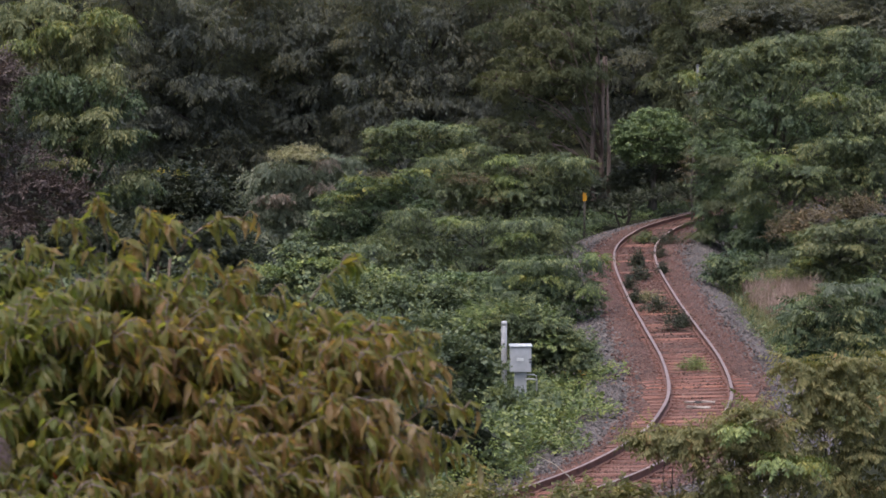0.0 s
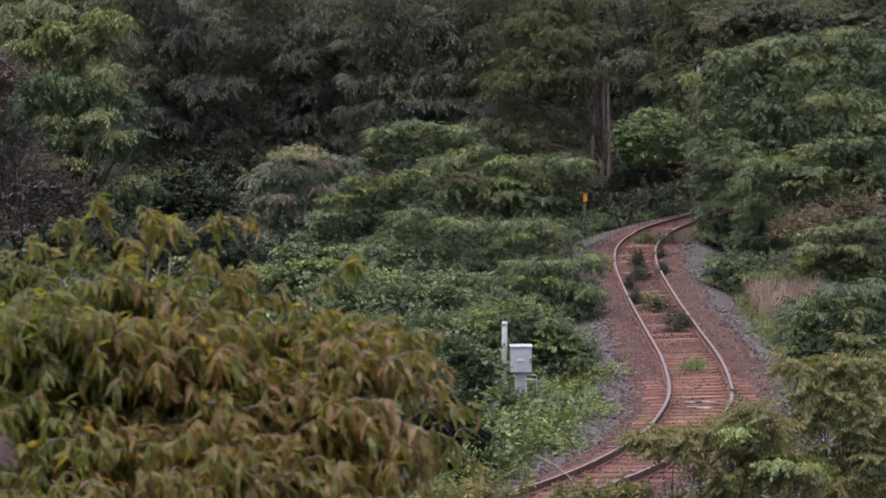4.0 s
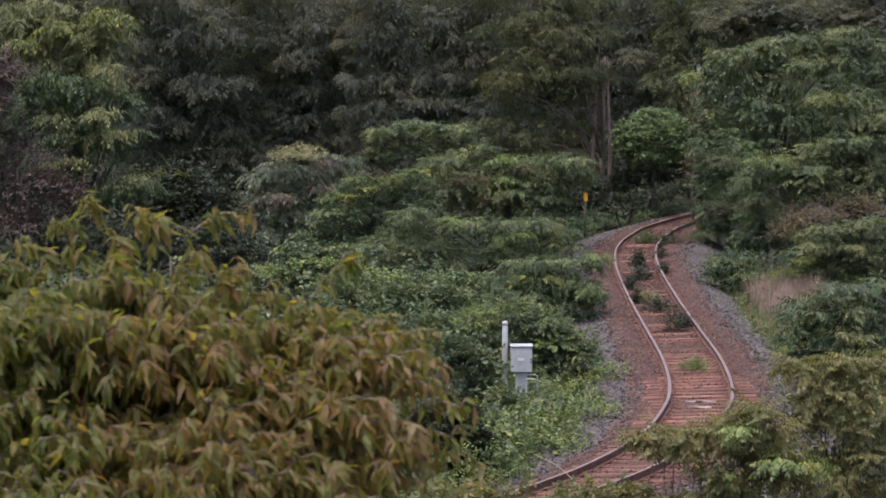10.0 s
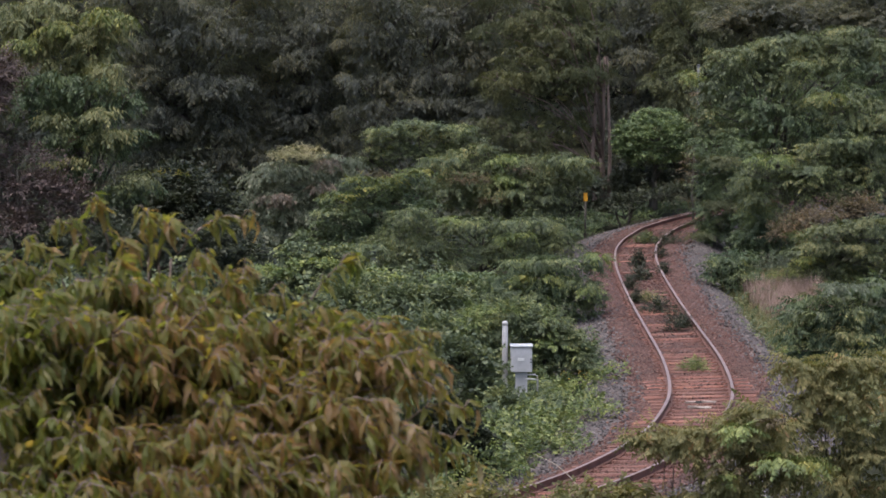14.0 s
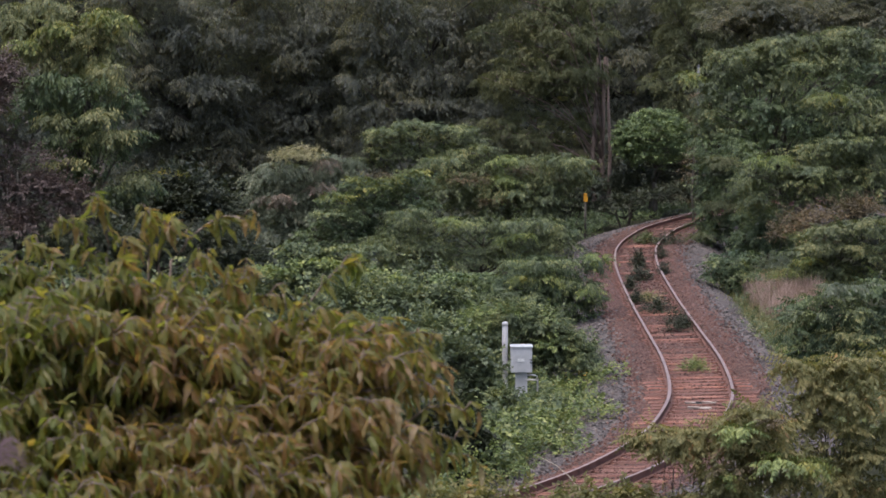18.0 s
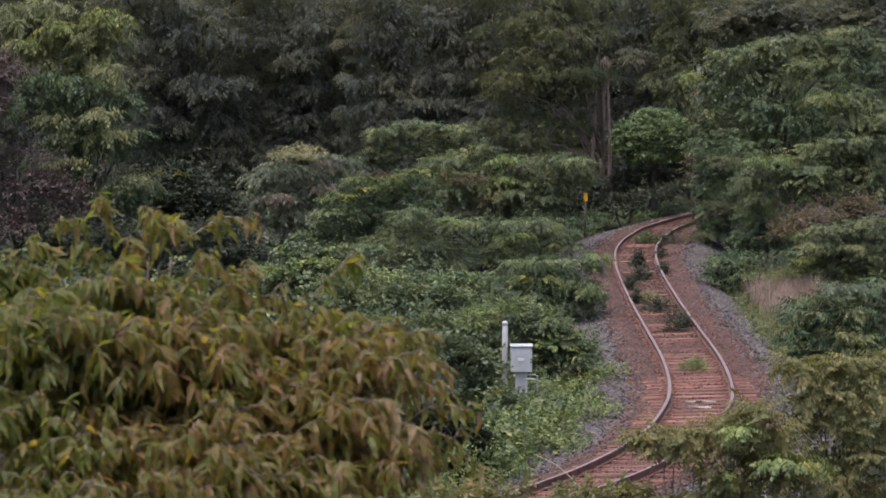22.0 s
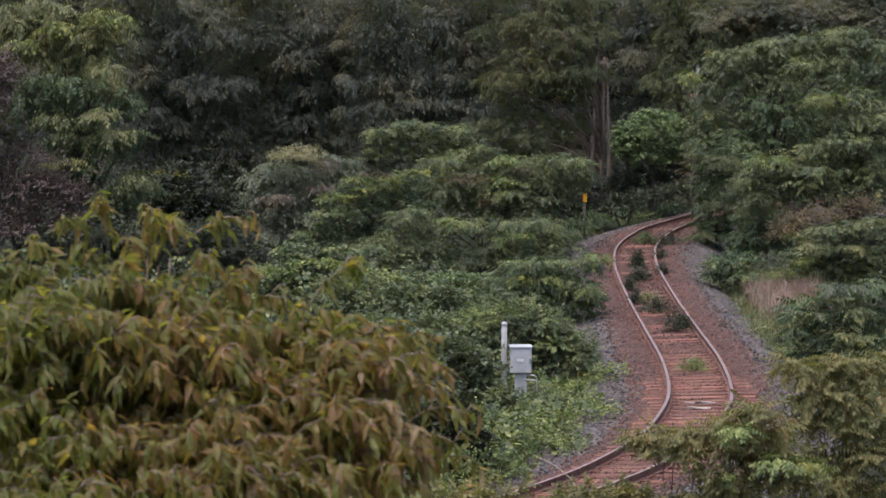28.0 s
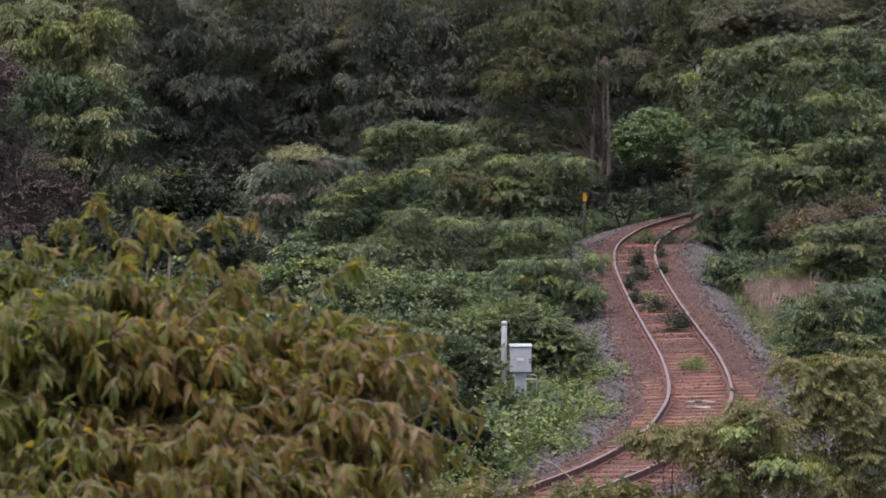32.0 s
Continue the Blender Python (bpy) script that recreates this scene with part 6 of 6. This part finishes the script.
TIPS += [(-2.10, 11.17, 9.19), (-1.89, 11.45, 9.09), (-1.84, 11.13, 9.13), (-1.66, 11.34, 9.08), (-1.44, 11.49, 9.07), (-1.36, 11.43, 9.11), (-1.19, 11.36, 9.20), (-0.92, 10.84, 9.16), (-0.88, 11.15, 9.22), (-0.63, 11.08, 9.20), (-0.61, 11.36, 9.14), (-0.43, 11.06, 9.24), (-0.29, 10.86, 9.15), (-1.88, 10.79, 9.16), (-1.90, 11.08, 9.05), (-1.72, 11.30, 9.09), (-1.56, 11.29, 9.14), (-1.42, 11.08, 9.04), (-1.22, 11.36, 9.12), (-1.09, 11.34, 8.99), (-0.94, 11.31, 9.04), (-0.84, 11.33, 9.05), (-0.64, 11.39, 9.04), (-0.39, 10.82, 9.19), (-0.33, 11.56, 9.07), (-2.04, 10.72, 9.09), (-1.82, 10.95, 9.06), (-1.65, 10.81, 9.01), (-1.56, 10.72, 9.05), (-1.46, 10.66, 9.04)]
TIPS += [(-1.27, 11.03, 8.98), (-1.19, 11.16, 8.94), (-1.08, 11.03, 8.96), (-0.87, 10.76, 9.13), (-0.64, 10.81, 9.01), (-0.61, 11.03, 9.10), (-0.44, 10.94, 9.12), (-0.12, 10.73, 9.08), (-2.05, 11.09, 8.85), (-1.74, 10.68, 8.94), (-1.70, 10.91, 8.90), (-1.43, 10.87, 9.00), (-1.28, 10.56, 8.97), (-1.27, 11.06, 9.02), (-0.97, 10.61, 9.01), (-0.86, 10.56, 9.01), (-0.70, 10.86, 8.95), (-0.65, 10.95, 9.02), (-0.51, 11.08, 8.98), (-0.31, 11.18, 8.83), (-0.18, 10.76, 8.96), (-0.05, 11.28, 8.88), (-2.09, 11.10, 8.79), (-1.90, 10.97, 8.94), (-1.73, 10.98, 8.84), (-1.61, 11.00, 8.86), (-1.53, 11.01, 8.91), (-1.17, 10.53, 8.89), (-1.05, 10.81, 8.94), (-1.03, 10.69, 8.91)]
TIPS += [(-0.78, 10.41, 8.91), (-0.65, 10.60, 8.93), (-0.63, 10.86, 8.82), (-0.39, 11.21, 8.89), (-0.27, 10.85, 8.90), (-1.81, 10.34, 8.85), (-1.80, 10.69, 8.77), (-1.59, 10.31, 8.86), (-1.56, 10.93, 8.87), (-1.34, 10.69, 8.88), (-1.25, 10.86, 8.78), (-1.02, 10.25, 8.88), (-0.87, 10.47, 8.95), (-0.73, 10.44, 8.96), (-0.69, 10.99, 8.80), (-0.52, 10.99, 8.85), (-0.26, 10.24, 8.86), (-0.24, 11.10, 8.77), (-1.96, 10.67, 8.81), (-1.81, 10.76, 8.70), (-1.65, 10.68, 8.68), (-1.54, 10.30, 8.89), (-1.34, 10.68, 8.76), (-1.19, 10.51, 8.77), (-1.09, 10.49, 8.88), (-1.01, 10.73, 8.71), (-0.80, 10.50, 8.82), (-0.70, 10.58, 8.86), (-0.46, 10.40, 8.78), (-0.39, 10.36, 8.80)]
TIPS += [(-0.27, 10.35, 8.82), (-1.98, 10.89, 8.67), (-1.70, 10.45, 8.78), (-1.68, 10.54, 8.70), (-1.48, 10.40, 8.71), (-1.43, 10.91, 8.58), (-1.15, 10.77, 8.65), (-0.97, 10.44, 8.82), (-0.91, 10.47, 8.70), (-0.73, 10.96, 8.66), (-0.63, 10.70, 8.66), (-0.40, 10.37, 8.75), (-0.32, 10.26, 8.77)]
TIPS += [(-1.91, 11.02, 9.50), (-1.78, 10.98, 9.45), (-1.67, 11.07, 9.50), (-1.57, 11.00, 9.41), (-1.44, 10.97, 9.49), (-1.33, 11.07, 9.41), (-1.22, 11.23, 9.43), (-1.14, 11.19, 9.33), (-1.87, 11.18, 9.28), (-1.69, 11.02, 9.33), (-1.53, 11.11, 9.26), (-1.35, 11.03, 9.28), (-1.20, 11.00, 9.26), (-1.93, 10.98, 9.41)]
CHERRY = cherry_tree((-1.3, 12.6), (-1.476, 12.40, 8.023), SHOOTS, TIPS)


def red_leaf(tree, at):
    o = tree.location
    ob = new("leaf", LEAF_RED)
    ob.parent = tree
    ob["label"] = "bright red turned leaf"
    ob.matrix_basis = Matrix.Translation(Vector(at) - o) @ pose(0, 0, 0, rng.uniform(-40, 40), 60, rng.uniform(-90, 30)) @ Matrix.Diagonal((0.5, 0.5, 0.5, 1))


LEAF_RED = LEAF_MESH[1].copy()
LEAF_RED.materials.clear()
LEAF_RED.materials.append(M_REDLEAF)
for spot in ((-1.662, 10.70, 8.870), (-1.656, 10.72, 8.836), (-1.683, 10.75, 8.810)):
    red_leaf(CHERRY, spot)


def silver_grass(x, y, top):
    """A tall grass stem with a nodding feathery plume."""
    z = gz(x, y)
    g = thing("silver_grass", x, y, z, "tall silver grass stem with a feathery pinkish plume", "grass")
    h = top - z
    bm = bmesh.new()
    tube(bm, [(0, 0, -0.2), (0.02, 0, h * 0.5), (0.0, 0, h * 0.9), (0.03, 0, h)], [0.006, 0.005, 0.004, 0.002], 6)
    part("stem", bm, M_STALK, g)
    vs, fs = [], []
    for k in range(90):
        u = k / 89
        b = Vector((0.03 * u, 0.0, h - 0.16 + 0.11 * u))
        far = rng.uniform(0.09, 0.17) * (1 - 0.35 * u)
        rise, dy, w = rng.uniform(0.03, 0.085), rng.normal(0, 0.02), rng.uniform(0.0009, 0.0018)
        n = len(vs)
        for i in range(5):
            t = i / 4
            c = b + Vector((far * t, dy * t, rise * math.sin(2.4 * t) - 0.045 * t * t))
            ww = w * (1 - 0.7 * t)
            vs += [(c.x, c.y, c.z - ww), (c.x, c.y, c.z + ww)]
            if i:
                fs.append((n + 2 * i - 2, n + 2 * i, n + 2 * i + 1, n + 2 * i - 1))
    mesh_of("plume", vs, fs, M_PLUME, g, "feathery grey-pink plume")
    return g


plume_at = (-2.005, 10.50, 9.088)
PLUME = silver_grass(plume_at[0], plume_at[1], plume_at[2])


# ---- ties ----
def ties(parent):
    meshes = []
    for k in range(6):
        bm = bmesh.new()
        # a weathered top: long ridges and open cracks across the width
        ys = np.linspace(-0.112, 0.112, 8) + rng.normal(0, 0.006, 8)
        prof = [(-0.115, -0.18), (-0.115, -0.015)] + [(y, rng.uniform(-0.006, 0.004) if m % 2 else -rng.uniform(0.004, 0.024)) for m, y in enumerate(ys)] + [(0.115, -0.015), (0.115, -0.18)]
        half = 1.28 + 0.015 * k
        ends = [[bm.verts.new((sx * half + rng.normal(0, 0.015), y, z)) for y, z in prof] for sx in (-1, 1)]
        for a in range(len(prof)):
            b = (a + 1) % len(prof)
            bm.faces.new((ends[0][a], ends[0][b], ends[1][b], ends[1][a]))
        bm.faces.new(ends[0][::-1])
        bm.faces.new(ends[1])
        me = bpy.data.meshes.new("tie")
        bm.to_mesh(me)
        bm.free()
        me.materials.append(M_TIE)
        meshes.append(me)
    bm = bmesh.new()
    box(bm, (0, 0, 0.006), (0.34, 0.19, 0.014), 0.004)
    for a in (-0.085, 0.085):
        for b in (-0.06, 0.06):
            box(bm, (a, b, 0.028), (0.03, 0.025, 0.035))
    plate = bpy.data.meshes.new("tie_plate")
    bm.to_mesh(plate)
    bm.free()
    plate.materials.append(M_RUST)
    i = 0
    for p, t, s, u in WAY[::2]:
        if not (-1.5 < p.x and p.y < 120):
            continue
        ob = new("tie", meshes[int(rng.integers(0, 6))])
        ob.parent = parent
        sunk = 0.05 if rng.uniform() < np.interp(p.y, [60, 68, 76, 86], [0.0, 0.12, 0.5, 0.75]) else 0.004 * rng.normal()
        m = Matrix((s, t, u)).transposed().to_4x4()
        if m.determinant() < 0:
            m = Matrix((s, -t, u)).transposed().to_4x4()
        ob.matrix_basis = Matrix.Translation(p - u * (0.166 + sunk) + s * (0.05 * rng.normal()) + t * (0.02 * rng.normal())) @ m @ pose(0, 0, 0, 0, 0, rng.normal() * 1.0)
        for a in (-0.75, 0.75):
            pl = new("tie_plate", plate)
            pl.parent = ob
            pl.location = (a, 0, sunk)
        i += 1


ties(track)

# ---- wind: the swaying of the cherry, sideways and up in millimetres, every half second ----
SIDE_A = [4, 7, 8, 2, 16, 8, 12, 7, 7, 7, 8, 8, -6, -12, 17, 20, -5, -24, -22, -21, -33, -57, -21, -29, -16, -16, -16, -12, -4, -25, -18, -12, -6, 0, -12, 1, 0, 0, 1, 0, 33, 37, 20, 16, 12, -8, -4, 8, 4, 0, 12, 16, 11, 7, 2, -2, 11, 9, -41, -26, -2, -24, -15, -1, 0]
RISE_A = [-8, -5, -4, 4, -4, 0, -3, -3, -4, -4, -4, -5, 1, -8, -11, 5, 4, 7, 12, 8, 4, 12, 1, 9, 13, 0, 8, 4, -4, 8, 7, 6, 5, 4, 6, 1, 3, -1, 0, -1, -21, -20, -12, -5, -4, 0, 4, -4, 0, -4, -12, -8, -6, -4, -2, 0, 8, -12, 16, 16, 0, 4, 8, 0, -8]
SIDE_B = [-4, 11, 12, -2, 29, 8, 17, -1, -1, -1, 0, 0, 23, -4, 1, -12, -5, 0, -34, 12, -33, -49, -8, -45, -8, -4, -4, -8, -8, -12, -10, -8, -6, -4, -3, 1, 0, 0, 1, 17, 25, 25, 8, 0, 0, 0, -8, 0, 0, 8, -8, 4, 2, 1, -1, -2, 8, 13, -20, 3, -6, -28, -3, -13, 20]
RISE_B = [1, -8, -11, -4, -19, -7, -6, 2, 2, 1, 1, 1, -15, -7, 2, 10, 1, 0, 9, -11, 1, 9, -2, 6, 5, -3, 1, 1, 5, 1, 1, 1, 1, 1, 3, 2, 4, 4, 1, -12, -15, -11, -3, 0, 1, 1, 5, 1, 1, -7, 1, -3, -3, -3, -3, -3, -4, -11, 9, -3, -3, 5, 1, 9, -11]
SIDE_C = [0, 11, 12, 6, 29, 12, 16, 3, 2, 1, 1, 0, 22, 4, 1, -8, 3, 5, -18, 16, -4, -25, -4, -20, -8, 0, -4, -8, -8, -8, -6, -4, -2, 0, 1, 5, 0, 4, 1, 17, 25, 17, 12, 0, 0, 0, -4, 0, 4, 12, -4, 8, 6, 5, 3, 2, 12, 9, -16, 7, 6, -16, -3, -9, 16]
RISE_C = [4, 0, -4, 4, -8, 0, -3, 1, 2, 2, 3, 4, -7, 0, -3, 5, 0, -1, 12, -4, 8, 16, 5, 9, 9, 0, 4, 4, 4, 4, 3, 2, 1, 0, 2, -3, 3, -1, 0, -5, -8, -7, -4, 3, 0, 0, 0, 0, 0, -4, 5, -4, -2, 0, 2, 4, 0, 0, 12, 0, 0, 12, 4, 8, -4]


def motions():
    for bough, foot, reach, n in SWAYING:
        rows = []
        right = min(1.0, max(0.0, (foot.x + reach.x - 0.1) / 0.9))
        for i in range(65):
            side = (1 - right) * SIDE_A[i] + right * (SIDE_B[i] if n % 2 else SIDE_C[i])
            rise = (1 - right) * RISE_A[i] + right * (RISE_B[i] if n % 2 else RISE_C[i])
            if n < len(SHOOTS):
                side, rise = 1.6 * side, 1.3 * rise     # the long shoots bend further
            flutter = 3.0 * math.sin(i * 1.9 + n * 2.3)
            bent = reach + Vector((side + flutter, 2.0 * math.sin(i * 1.3 + n), rise + flutter * 0.5)) / 1000
            turn = reach.rotation_difference(bent).to_matrix().to_4x4()
            rows.append((0.5 * i, Matrix.Translation(foot) @ turn))
        walk(bough, rows)
    # the plume nods into view and out of it again: seconds, millimetres sideways
    base = PLUME.location.copy()
    tall = plume_at[2] - base.z
    nods = ((0, 60), (1, 95), (2, 165), (3, 105), (3.5, 95), (4.5, 80), (5.5, 118), (6, 35), (7, -20), (8, -50), (10, -70), (11, -35), (12, 12), (13, 35), (14.5, 12),
            (16, -10), (17, 0), (18, 118), (19, 82), (20, 105), (21, 35), (22, 10), (23, 0), (24, 30), (25, 5), (26.5, -10), (28, 0), (30, 5), (31, -10), (32, 0))
    walk(PLUME, [(t, Matrix.Translation(base) @ pose(0, 0, 0, 0, math.degrees(mm / 1000 / tall), 0)) for t, mm in nods])


motions()
